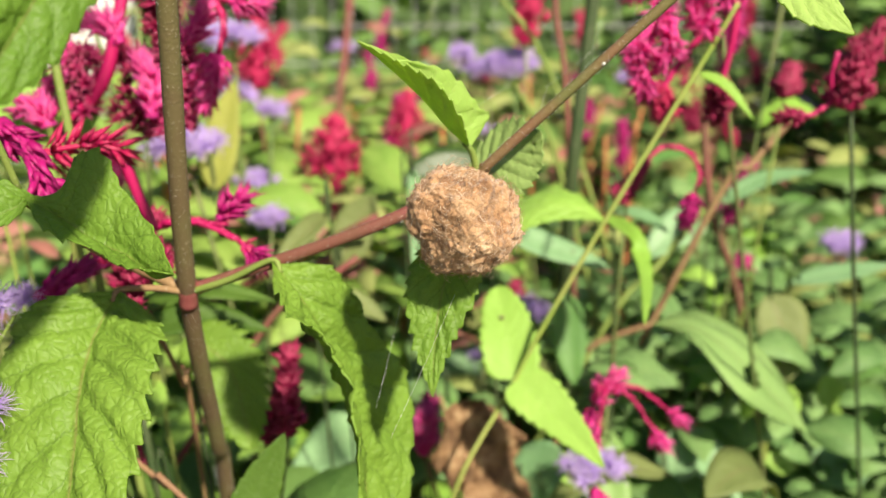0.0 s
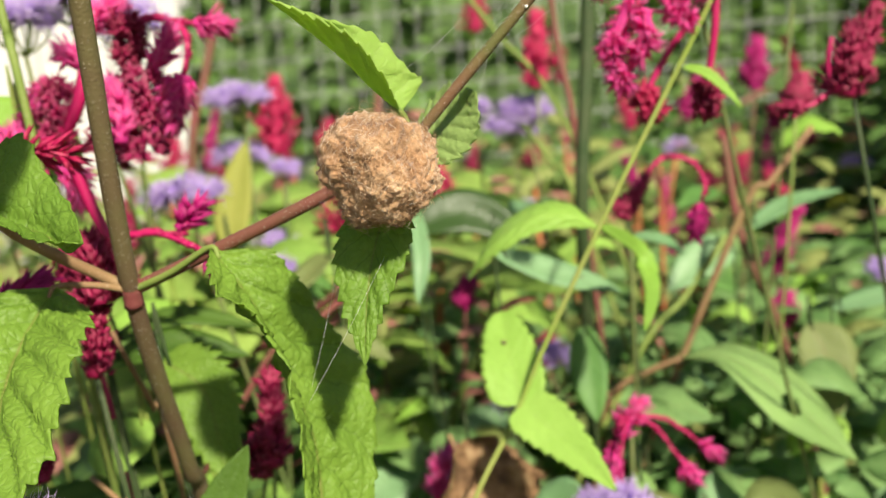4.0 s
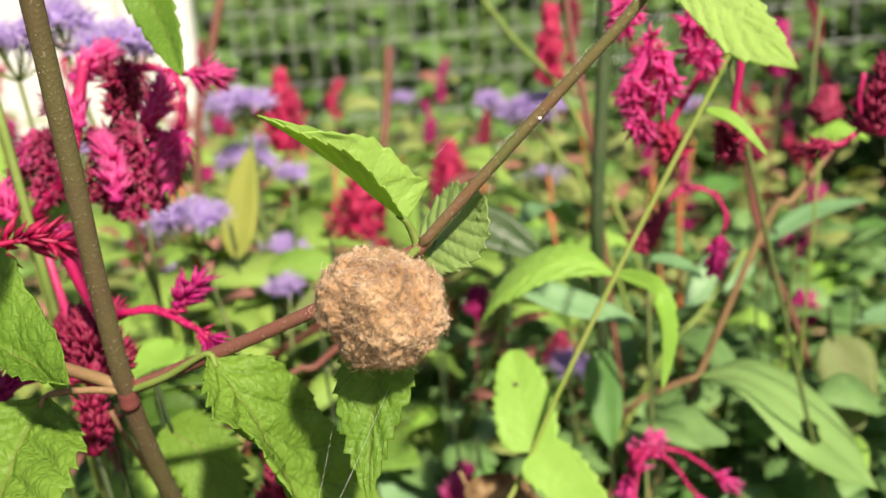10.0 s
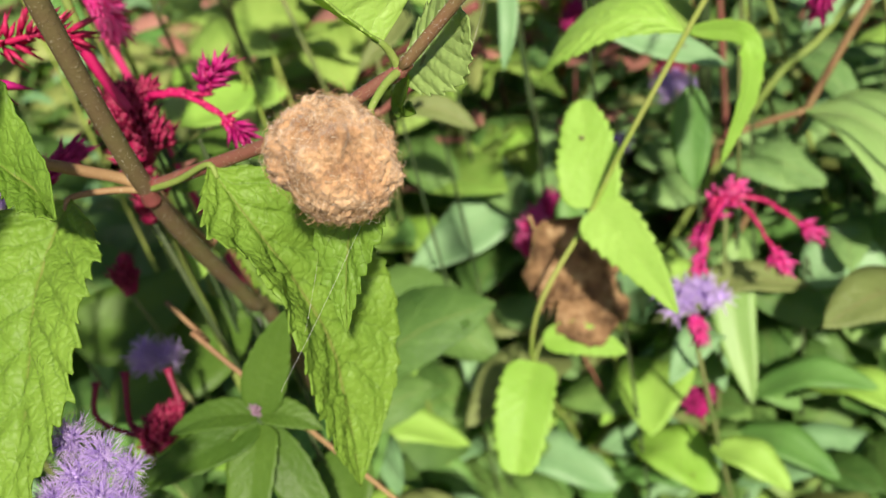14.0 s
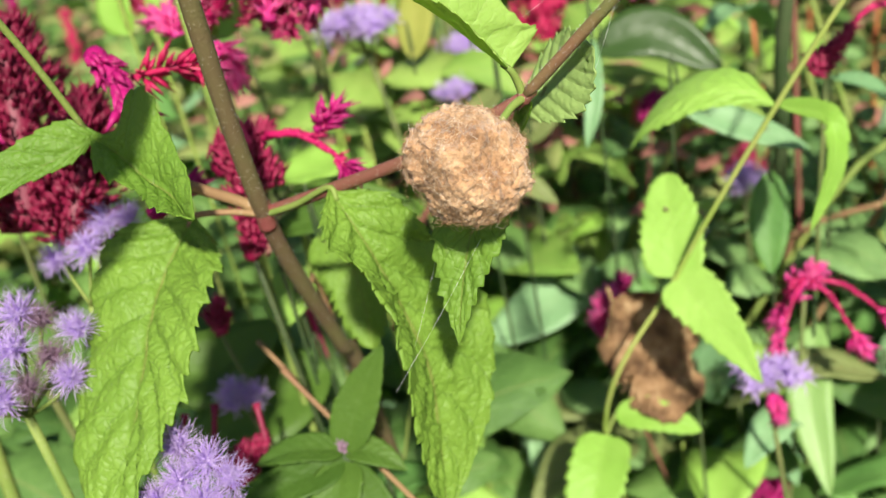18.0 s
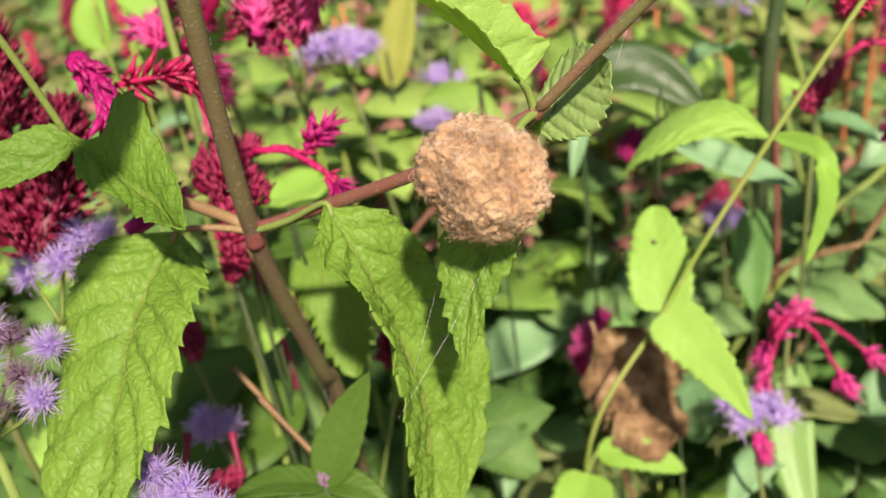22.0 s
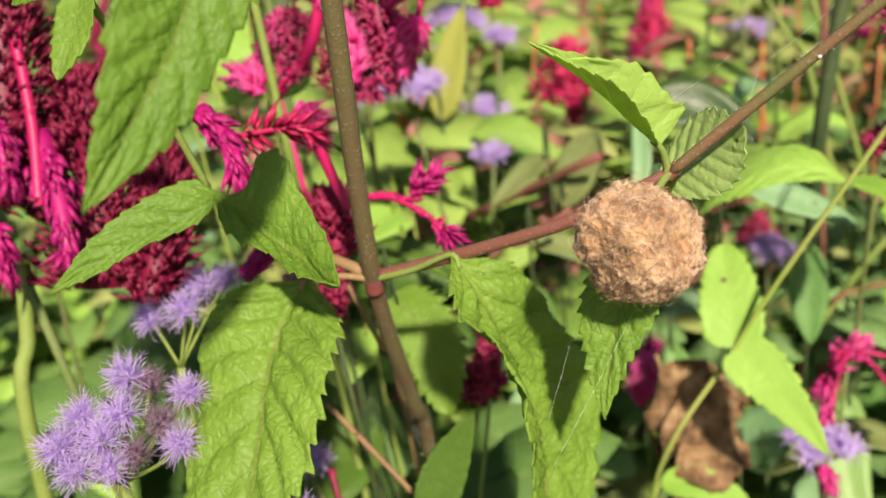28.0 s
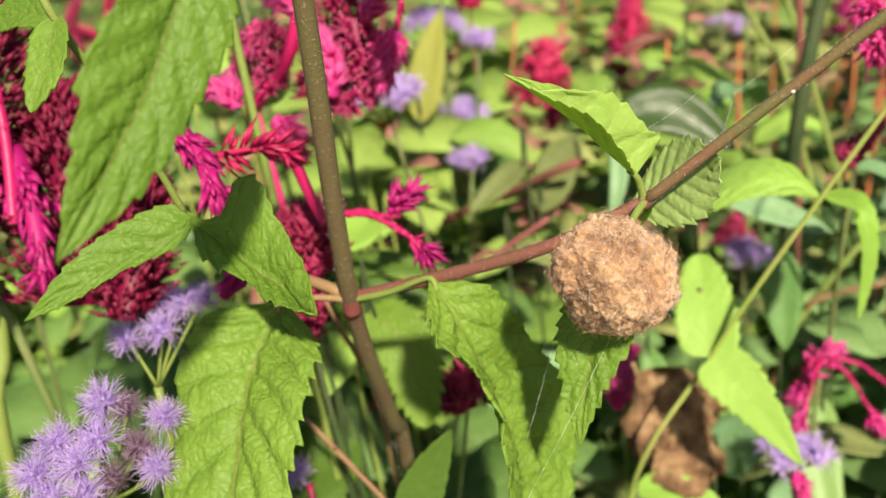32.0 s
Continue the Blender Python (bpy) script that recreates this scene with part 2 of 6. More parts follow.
STEM_DARK = stem_mat("dark_green_stem", (0.030, 0.060, 0.020), (0.055, 0.075, 0.030))


def petal_mat(name, a, b, tip, thin=0.3, rough=0.5, dull=0.35):
    """Florets: colour varies from floret to floret and pales to the tip (v of the floret)."""
    m, nt, N, L = nodes_of(name)
    g = N.new("ShaderNodeNewGeometry")
    uv = N.new("ShaderNodeUVMap")
    sep = N.new("ShaderNodeSeparateXYZ")
    L.new(uv.outputs[0], sep.inputs[0])
    col = mixc(nt, g.outputs["Random Per Island"], a, b)
    col = mixc(nt, mathn(nt, "MULTIPLY", mathn(nt, "POWER", sep.outputs[1], 3.0), 0.55), col, tip)
    n = noise_at(nt, 1500, 3)
    col = mixc(nt, mathn(nt, "MULTIPLY", n, dull), col, tuple(c * 0.45 for c in a))
    finish(nt, col, rough, n, 0.0002, 0.4, col, thin, 0.4)
    return m


MAGENTA = petal_mat("magenta_floret", (0.36, 0.004, 0.120), (0.62, 0.014, 0.240), (0.72, 0.08, 0.34), 0.38)
CRIMSON = petal_mat("crimson_floret", (0.18, 0.004, 0.030), (0.42, 0.010, 0.095), (0.50, 0.08, 0.15), 0.25)
DEEP = petal_mat("deep_crimson_floret", (0.10, 0.003, 0.018), (0.27, 0.006, 0.055), (0.36, 0.03, 0.09), 0.25)
ROSE = petal_mat("rose_floret", (0.42, 0.008, 0.105), (0.72, 0.035, 0.230), (0.90, 0.44, 0.54), 0.5)
HOTPINK = petal_mat("hot_pink_floret", (0.82, 0.022, 0.330), (0.94, 0.100, 0.480), (0.98, 0.55, 0.76), 0.6, dull=0.15)
SCARLET = petal_mat("scarlet_floret", (0.42, 0.006, 0.065), (0.64, 0.015, 0.130), (0.78, 0.12, 0.22))
PINKARM = petal_mat("pink_flower_stalk", (0.40, 0.006, 0.080), (0.55, 0.015, 0.130), (0.6, 0.05, 0.2), 0.15, 0.4)
LILAC = petal_mat("lilac_filament", (0.64, 0.44, 0.90), (0.84, 0.70, 0.98), (0.92, 0.84, 0.99), 0.6, dull=0.08)
MAUVE = petal_mat("faded_mauve_floret", (0.16, 0.07, 0.10), (0.34, 0.22, 0.34), (0.5, 0.38, 0.5), 0.2)

m, nt, N, L = nodes_of("woolly_silk")
n1, n2, n3 = noise_at(nt, 190, 5, 0.65), noise_at(nt, 1100, 5, 0.7), noise_at(nt, 520, 4, 0.6)
WOOL = m
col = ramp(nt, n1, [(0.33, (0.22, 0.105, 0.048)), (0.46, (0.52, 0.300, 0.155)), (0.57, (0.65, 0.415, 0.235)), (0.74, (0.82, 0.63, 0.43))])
# hollows of the bump darkened: shade in the wool's crevices put into colour
pit_shade = ramp(nt, n3, [(0.36, (1, 1, 1)), (0.47, (0, 0, 0))])
col = mixc(nt, mathn(nt, "MULTIPLY", pit_shade, 0.55), col, (0.10, 0.050, 0.025))
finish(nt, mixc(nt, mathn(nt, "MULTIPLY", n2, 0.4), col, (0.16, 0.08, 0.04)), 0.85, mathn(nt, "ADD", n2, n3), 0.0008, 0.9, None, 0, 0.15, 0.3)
m, nt, N, L = nodes_of("silk_fibre")
FIBRE = m
g = N.new("ShaderNodeNewGeometry")
col = ramp(nt, g.outputs["Random Per Island"], [(0.0, (0.25, 0.13, 0.062)), (0.40, (0.47, 0.28, 0.145)), (0.80, (0.68, 0.46, 0.275)), (1.0, (0.95, 0.88, 0.75))])
finish(nt, col, 0.6, None, 0, 0, col, 0.25, 0.3)
m, nt, N, L = nodes_of("silk_line")
SILK = m
finish(nt, (0.85, 0.85, 0.85), 0.3, None, 0, 0, (0.9, 0.9, 0.9), 0.3, 0.6)

m, nt, N, L = nodes_of("garden_soil")
SOIL = m
n1, n2 = noise_at(nt, 9, 5), noise_at(nt, 130, 6, 0.7)
col = mixc(nt, n1, (0.045, 0.030, 0.020), (0.12, 0.085, 0.055))
col = mixc(nt, ramp(nt, n2, [(0.5, (0, 0, 0)), (0.7, (1, 1, 1))]), col, (0.22, 0.15, 0.09))
finish(nt, col, 0.9, n2, 0.01, 0.8)
m, nt, N, L = nodes_of("dry_leaf")
DRY = m
n1, n2 = noise_at(nt, 150, 5, 0.65), noise_at(nt, 900, 4)
uv = N.new("ShaderNodeUVMap")
sep = N.new("ShaderNodeSeparateXYZ")
L.new(uv.outputs[0], sep.inputs[0])
au = mathn(nt, "ABSOLUTE", mathn(nt, "MULTIPLY_ADD", sep.outputs[0], 2.0, -1.0))
fr = mathn(nt, "ABSOLUTE", mathn(nt, "SUBTRACT", mathn(nt, "FRACT", mathn(nt, "MULTIPLY", mathn(nt, "SUBTRACT", sep.outputs[1], mathn(nt, "MULTIPLY", au, 0.4)), 8.0)), 0.5))
vein = mathn(nt, "MAXIMUM", mathn(nt, "MULTIPLY", mathn(nt, "SUBTRACT", fr, 0.44), 14.0), 0.0)
col = ramp(nt, n1, [(0.36, (0.085, 0.044, 0.020)), (0.52, (0.25, 0.140, 0.066)), (0.72, (0.52, 0.36, 0.20))])
col = mixc(nt, mathn(nt, "MULTIPLY", vein, 0.6), col, (0.42, 0.28, 0.15))
h = mathn(nt, "ADD", n2, mathn(nt, "MULTIPLY", n1, 2.0))
finish(nt, col, 0.7, h, 0.0012, 0.9, (0.36, 0.2, 0.08), 0.2)
m, nt, N, L = nodes_of("thicket")
THICKET = m
n1 = noise_at(nt, 22, 6, 0.7)
finish(nt, mixc(nt, ramp(nt, n1, [(0.35, (0, 0, 0)), (0.65, (1, 1, 1))]), (0.035, 0.075, 0.022), (0.130, 0.220, 0.065)), 0.8, n1, 0.05, 0.9)
m, nt, N, L = nodes_of("white_paint")
WHITE = m
n1 = noise_at(nt, 14, 5)
finish(nt, mixc(nt, n1, (0.50, 0.50, 0.49), (0.64, 0.64, 0.62)), 0.5, noise_at(nt, 150, 4), 0.0005, 0.4)
m, nt, N, L = nodes_of("galvanised_wire")
WIRE = m
finish(nt, mixc(nt, noise_at(nt, 40, 4), (0.45, 0.46, 0.45), (0.62, 0.63, 0.62)), 0.45, None, 0, 0, None, 0, 0.6)
m, nt, N, L = nodes_of("grey_bark")
BARK = m
n1 = noise_at(nt, 22, 6)
finish(nt, mixc(nt, n1, (0.05, 0.04, 0.03), (0.17, 0.14, 0.11)), 0.9, n1, 0.02, 0.9)


# ---- builders ----
def V(p):
    return p if isinstance(p, Vector) else Vector(p)


def mesh_ob(name, verts, faces, mat, parent=None, label="", uvs=None, smooth=True):
    me = bpy.data.meshes.new(name)
    me.from_pydata([tuple(v) for v in verts], [], faces)
    if uvs is not None:
        lay = me.uv_layers.new(name="UVMap")
        li = np.empty(len(me.loops), dtype=np.int32)
        me.loops.foreach_get("vertex_index", li)
        lay.data.foreach_set("uv", np.asarray(uvs, dtype=np.float32)[li].ravel())
    me.polygons.foreach_set("use_smooth", [smooth] * len(me.polygons))
    me.materials.append(mat)
    ob = new(name, me)
    if parent is not None:
        ob.parent = parent
        ob.matrix_parent_inverse = Matrix.Translation(-BASE.get(parent.name, Vector((0, 0, 0))))
    if label:
        tagged(ob, label)
    return ob


BASE = {}


def thing(name, at, label, category, group="", kind=""):
    e = new(name)
    e.location = at
    e.empty_display_size = 0.01
    BASE[e.name] = V(at)
    return tagged(e, label, category, group, kind)


def spline(pts, n):
    """n + 1 points of a smooth curve through pts."""
    P = [V(p) for p in pts]
    if len(P) == 2:
        return [P[0].lerp(P[1], i / n) for i in range(n + 1)]
    Q = [P[0] * 2 - P[1]] + P + [P[-1] * 2 - P[-2]]
    out = []
    segs = len(P) - 1
    for i in range(n + 1):
        s = min(i / n * segs, segs - 1e-6)
        k, f = int(s), s - int(s)
        a, b, c, d = Q[k:k + 4]
        out.append(0.5 * (2 * b + (c - a) * f + (2 * a - 5 * b + 4 * c - d) * f * f + (3 * b - a - 3 * c + d) * f ** 3))
    return out


def frames(C):
    """Tangent and a side vector carried along the curve."""
    T = [(C[min(i + 1, len(C) - 1)] - C[max(i - 1, 0)]).normalized() for i in range(len(C))]
    s = T[0].cross(Vector((0.31, 0.72, 0.62))).normalized()
    out = []
    for t in T:
        s = (s - t * s.dot(t)).normalized()
        out.append((t, s, t.cross(s)))
    return out


def tube_data(pts, r0, r1, n=16, seg=9, wob=0.0, bulges=()):
    C = spline(pts, n)
    verts, faces, uvs = [], [], []
    for i, (c, (t, s, u)) in enumerate(zip(C, frames(C))):
        f = i / n
        r = r0 + (r1 - r0) * f
        for p, amt in bulges:
            r *= 1 + amt * math.exp(-((f - p) * 16) ** 2)
        r *= 1 + wob * noise.noise(c * 300)
        for k in range(seg):
            a = 2 * math.pi * k / seg
            verts.append(c + (s * math.cos(a) + u * math.sin(a)) * r)
            uvs.append((k / seg, f))
    for i in range(n):
        for k in range(seg):
            k2 = (k + 1) % seg
            faces.append((i * seg + k, i * seg + k2, (i + 1) * seg + k2, (i + 1) * seg + k))
    faces.append(tuple(range(seg))[::-1])
    faces.append(tuple(n * seg + k for k in range(seg)))
    return verts, faces, uvs


def tube(name, pts, r0, r1, mat, parent, label="", n=16, seg=9, wob=0.0, bulges=()):
    v, f, u = tube_data(pts, r0, r1, n, seg, wob, bulges)
    return mesh_ob(name, v, f, mat, parent, label, u)


def leaf_data(pts, wl, wr, face, fl=12, fr=12, a=0.45, b=0.8, teeth=10, depth=0.10, quilt=0.0005, n=44, m=5, thick=0.00028, veins=7, wave=0.0, curl=0.0, seed=0, dl=1.0, dr=1.0):
    """A blade round its midrib pts: half widths wl and wr, raised by fl and fr degrees about the rib; saw teeth; relief between the side veins."""
    if depth > 0:
        n = max(n, teeth * 6)
        depth += 0.05
    C = spline(pts, n)
    face = V(face).normalized()
    L = sum((C[i + 1] - C[i]).length for i in range(n))
    peak = a / (a + b)
    top = peak ** a * (1 - peak) ** b
    grid, uvs = [], []
    for i, c in enumerate(C):
        f = i / n
        t = (C[min(i + 1, n)] - C[max(i - 1, 0)]).normalized()
        s = t.cross(face).normalized()
        nn = s.cross(t).normalized()
        w = (max(f, 0.004) ** a * max(1 - f, 0.002) ** b) / top
        saws = [((f * teeth + 0.02 + sh + (0.35 * noise.noise(Vector((f * teeth * 0.8, seed + sh, 2.0))) if depth > 0 else 0)) % 1.0) ** 0.8 for sh in (0.0, 0.37)]
        vary = 1 + 0.5 * noise.noise(Vector((f * teeth * 0.5, seed, 7.0)))
        env = min(1.0, f * 5) * min(1.0, (1 - f) * 8 + 0.2)
        for k in range(-m, m + 1):
            q = abs(k) / m
            side, ang = (wl, fl) if k < 0 else (wr, fr)
            saw = saws[0] if k < 0 else saws[1]
            dep = depth * vary * (dl if k < 0 else dr)
            ww = side * w * (1 - (dep * (1 - saw) * env if q > 0.99 else 0) - (0.04 * dep * (1 - saw) if 0.7 < q <= 0.99 else 0))
            ff = ang + curl * q * 40
            x = ww * q * math.cos(radians(ff)) * (1 if k > 0 else -1)
            z = ww * q * math.sin(radians(ff))
            z += 0.45 * quilt * env * abs(math.sin(math.pi * veins * (f - 0.28 * q ** 0.8 + 0.03 * noise.noise(c * 230)))) * min(1, q * 5) * (1 - 0.5 * q)
            z += wave * side * math.sin(f * 17 + seed + (2 if k > 0 else 0)) * q * q
            z += 0.10 * side * noise.noise(Vector((f * 3 + seed, k * 0.25, seed * 1.7))) * q
            grid.append((c + s * x + nn * z + t * (q * ww * 0.12 + (dep * 0.5 * side * w * saw * env if q > 0.99 else 0)), nn))
            uvs.append((0.5 + 0.5 * k / m, f * veins / 7))
    W = 2 * m + 1
    verts = [p for p, _ in grid] + [p - nn * thick for p, nn in grid]
    off = len(grid)
    faces = []
    for i in range(n):
        for k in range(W - 1):
            q = (i * W + k, i * W + k + 1, (i + 1) * W + k + 1, (i + 1) * W + k)
            faces.append(q)
            faces.append(tuple(v + off for v in q[::-1]))
        for k in (0, W - 1):
            q = (i * W + k, (i + 1) * W + k, (i + 1) * W + k + off, i * W + k + off)
            faces.append(q if k == 0 else q[::-1])
    return verts, faces, uvs + uvs


def leaf(parent, pts, wl, wr, face, mat=LIME, label="", name="leaf", stalk=None, stalk_mat=None, sag=-0.0006, **kw):
    v, f, u = leaf_data(pts, wl, wr, face, **kw)
    ob = mesh_ob(name, v, f, mat, parent, label, u)
    if stalk is not None:
        tube("petiole", [stalk, (V(stalk) + V(pts[0])) / 2 + Vector((0, 0, -sag)), pts[0]], 0.0007, 0.0005, stalk_mat or STEM_GREEN, ob, n=10, seg=7)
    return ob


def leaf3(parent, mid, left, right, mat=LIME, label="", face=(0, -0.7, 0.7), teeth=18, depth=0.11, veins=7, relief=0.0015, arch=0.10, stalk=None, stalk_mat=None, sag=-0.0006, seed=0, thick=0.00025, name="leaf", m=16, dl=1.0, dr=1.0, hole=None):
    """A blade spanned between its midrib and its two margins: saw teeth, arched halves, and cushions standing up between the side veins."""
    n = max(110, teeth * 8)
    M, Lm, Rm = spline(mid, n), spline(left, n), spline(right, n)
    face = V(face)
    wid = max((Lm[i] - M[i]).length + (Rm[i] - M[i]).length for i in range(n + 1)) * 0.5
    grid, uvs = [], []
    for i in range(n + 1):
        f = i / n
        c = M[i]
        t = (M[min(i + 1, n)] - M[max(i - 1, 0)]).normalized()
        env = min(1.0, f * 6) * min(1.0, (1 - f) * 5)
        for k in range(-m, m + 1):
            q = (abs(k) / m) ** 0.85
            E = Lm[i] if k < 0 else Rm[i]
            H = E - c
            nn = (t.cross(H) if k > 0 else H.cross(t))
            nn = nn.normalized() if nn.length > 1e-12 else face.normalized()
            if nn.dot(face) < 0:
                nn = -nn
            ph = veins * f - 1.95 * q ** 0.8 + 0.10 * noise.noise(Vector((f * 9, q * 3 + (5 if k < 0 else 0), seed)))
            fr = abs(ph % 1.0 - 0.5) * 2
            cells = noise.noise(Vector((ph * 3.1, q * 7.0 + (9 if k < 0 else 0), seed + 3.3)))
            fine = noise.noise(Vector((ph * 7.3, q * 16.0 + (4 if k < 0 else 0), seed + 8.1)))
            rows = abs((q * 6.5 + 0.5 * noise.noise(Vector((ph * 2.0, q * 4, seed + 1.7)))) % 1.0 - 0.5) * 2
            h = relief * env * min(1, q * 5) * (1 - 0.35 * q) * ((1 - fr ** 2.2) * (0.62 + 0.38 * (1 - rows ** 2)) + 0.40 * cells + 0.22 * fine)
            h += arch * H.length * math.sin(math.pi * min(1.0, q * 0.9)) + 0.05 * wid * noise.noise(Vector((f * 3 + seed, k * 0.12, seed))) * q
            x = (f * teeth + (0.0 if k < 0 else 0.4) + 0.3 * noise.noise(Vector((f * teeth * 0.7, seed, 1.0 if k < 0 else 4.0)))) % 1.0
            saw = x ** 1.2 if x < 0.86 else (1 - x) / 0.14
            amp = depth * wid * (dl if k < 0 else dr) * env * (1 + 0.5 * noise.noise(Vector((f * teeth * 0.5, seed, 7.0))))
            near = max(0.0, (q - 0.80) / 0.20) ** 1.5
            p = c + H * q + nn * h
            if H.length > 1e-7:
                p += H.normalized() * amp * (saw - 0.35) * near + t * amp * 0.55 * saw * near
            grid.append((p, nn))
            uvs.append((0.5 + 0.5 * q * (1 if k > 0 else -1), f * veins / 7))
    W = 2 * m + 1
    verts = [p for p, _ in grid] + [p - nn * thick for p, nn in grid]
    off = len(grid)
    faces = []
    for i in range(n):
        for k in range(W - 1):
            if hole and ((k + 0.5) / (W - 1) - hole[0]) ** 2 / hole[2] ** 2 + ((i + 0.5) / n - hole[1]) ** 2 / hole[3] ** 2 < 1:
                continue
            q = (i * W + k, i * W + k + 1, (i + 1) * W + k + 1, (i + 1) * W + k)
            faces += [q, tuple(v + off for v in q[::-1])]
        for k in (0, W - 1):
            q = (i * W + k, (i + 1) * W + k, (i + 1) * W + k + off, i * W + k + off)
            faces.append(q if k == 0 else q[::-1])
    ob = mesh_ob(name, verts, faces, mat, parent, label, uvs + uvs)
    if stalk is not None:
        tube("petiole", [stalk, (V(stalk) + V(mid[0])) / 2 + Vector((0, 0, -sag)), mid[0], V(spline(mid, 20)[1])], 0.0007, 0.00045, stalk_mat or STEM_GREEN, ob, n=14, seg=8)
    return ob


class Bag:
    """Collects many small pieces for one mesh."""
    def __init__(self):
        self.v, self.f, self.u = [], [], []

    def add(self, v, f, u):
        o = len(self.v)
        self.v += [tuple(p) for p in v]
        self.f += [tuple(i + o for i in q) for q in f]
        self.u += u

    def put(self, name, mat, parent=None, label="", smooth=True):
        return mesh_ob(name, self.v, self.f, mat, parent, label, self.u, smooth)


def floret(bag, base, way, length, width, rng):
    """A small pointed bract, diamond in section."""
    way = way.normalized()
    s = way.cross(Vector((rng.uniform(-1, 1), rng.uniform(-1, 1), rng.uniform(-1, 1)))).normalized()
    u = way.cross(s)
    w = width / 2
    mid = base + way * length * 0.42
    bag.add([base, mid + s * w, mid + u * w * 0.6, mid - s * w, mid - u * w * 0.6, base + way * length + s * w * 0.3],
            [(0, 2, 1), (0, 3, 2), (0, 4, 3), (0, 1, 4), (5, 1, 2), (5, 2, 3), (5, 3, 4), (5, 4, 1)],
            [(0.5, 0), (0.3, 0.4), (0.5, 0.4), (0.7, 0.4), (0.5, 0.4), (0.5, 1)])


def spike(parent, pts, r0, r1, mat, count=260, flen=0.0045, fwid=0.0013, seed=1, name="flower_spike", label="", tail=0.7):
    """A plume of pointed florets round a curved axis; r0, r1: its radius at both ends."""
    rng = random.Random(seed)
    bag = Bag()
    n = 24
    if mat in (CRIMSON, DEEP):
        count, flen, fwid, loose = int(count * 2.2), flen * 0.78, fwid * 1.0, 0.34
    else:
        count, flen, fwid, loose = int(count * (1.5 if mat is ROSE else 1.7)), flen * 1.15, fwid * 0.95, 0.45 if mat is ROSE else 0.26
    C = spline(pts, n)
    F = frames(C)
    bag.add(*tube_data(pts, max(r0 * 0.5, 0.0006), max(r1 * 0.3, 0.0004), 12, 8))
    for _ in range(count):
        f = rng.random()
        i = min(int(f * n), n - 1)
        c = C[i].lerp(C[i + 1], f * n - i)
        t, s, u = F[i]
        ang = rng.uniform(0, 2 * math.pi)
        rr = (r0 + (r1 - r0) * f) * (0.65 + 0.5 * rng.random()) * (0.6 + 0.5 * math.sin(math.pi * min(f + 0.12, 1.0)) ** 0.7) * (1 + 0.6 * noise.noise((c + (s * math.cos(ang) + u * math.sin(ang)) * r0) * 230 + Vector((seed, 0, 0))))
        out = s * math.cos(ang) + u * math.sin(ang)
        way = out * (1.05 - tail * 0.6) + t * (tail + 0.8 * f * f) + Vector((rng.uniform(-1, 1), rng.uniform(-1, 1), rng.uniform(-1, 1))) * loose
        ln = flen * rng.uniform(0.6, 1.25)
        floret(bag, c + out * max(rr - ln * 0.6, 0.0), way, ln, fwid * rng.uniform(0.7, 1.3), rng)
    for _ in range(max(6, count // 12)):
        way = F[-1][0] + Vector((rng.uniform(-.8, .8), rng.uniform(-.8, .8), rng.uniform(-.8, .8)))
        floret(bag, C[-1] - F[-1][0] * 0.001, way, flen * rng.uniform(.7, 1.2), fwid, rng)
    return bag.put(name, mat, parent, label)


def star_bunch(parent, pts, r, mat, stars=26, ln=0.0046, wid=0.0013, seed=1, name="blossom"):
    """Open six-pointed florets set round a curved axis."""
    rng = random.Random(seed)
    bag = Bag()
    n = 16
    C = spline(pts, n)
    F = frames(C)
    bag.add(*tube_data(pts, 0.0008, 0.0006, 10, 6))
    for i in range(stars):
        f = (i + rng.random()) / stars
        k = min(int(f * n), n - 1)
        t, s, u = F[k]
        ang = rng.uniform(0, 2 * math.pi)
        out = s * math.cos(ang) + u * math.sin(ang)
        c = C[k].lerp(C[k + 1], f * n - k) + out * r * rng.uniform(0.35, 0.95)
        axis = (out + t * rng.uniform(0.1, 0.9)).normalized()
        e1 = axis.cross(Vector((rng.uniform(-1, 1), 0.3, rng.uniform(-1, 1)))).normalized()
        e2 = axis.cross(e1)
        for j in range(7):
            b = 2 * math.pi * j / 7 + rng.uniform(-.25, .25)
            way = axis * rng.uniform(0.35, 0.9) + (e1 * math.cos(b) + e2 * math.sin(b)) * rng.uniform(0.6, 1.0)
            floret(bag, c - axis * 0.0006, way, ln * rng.uniform(0.7, 1.15), wid * rng.uniform(0.8, 1.2), rng)
    return bag.put(name, mat, parent)


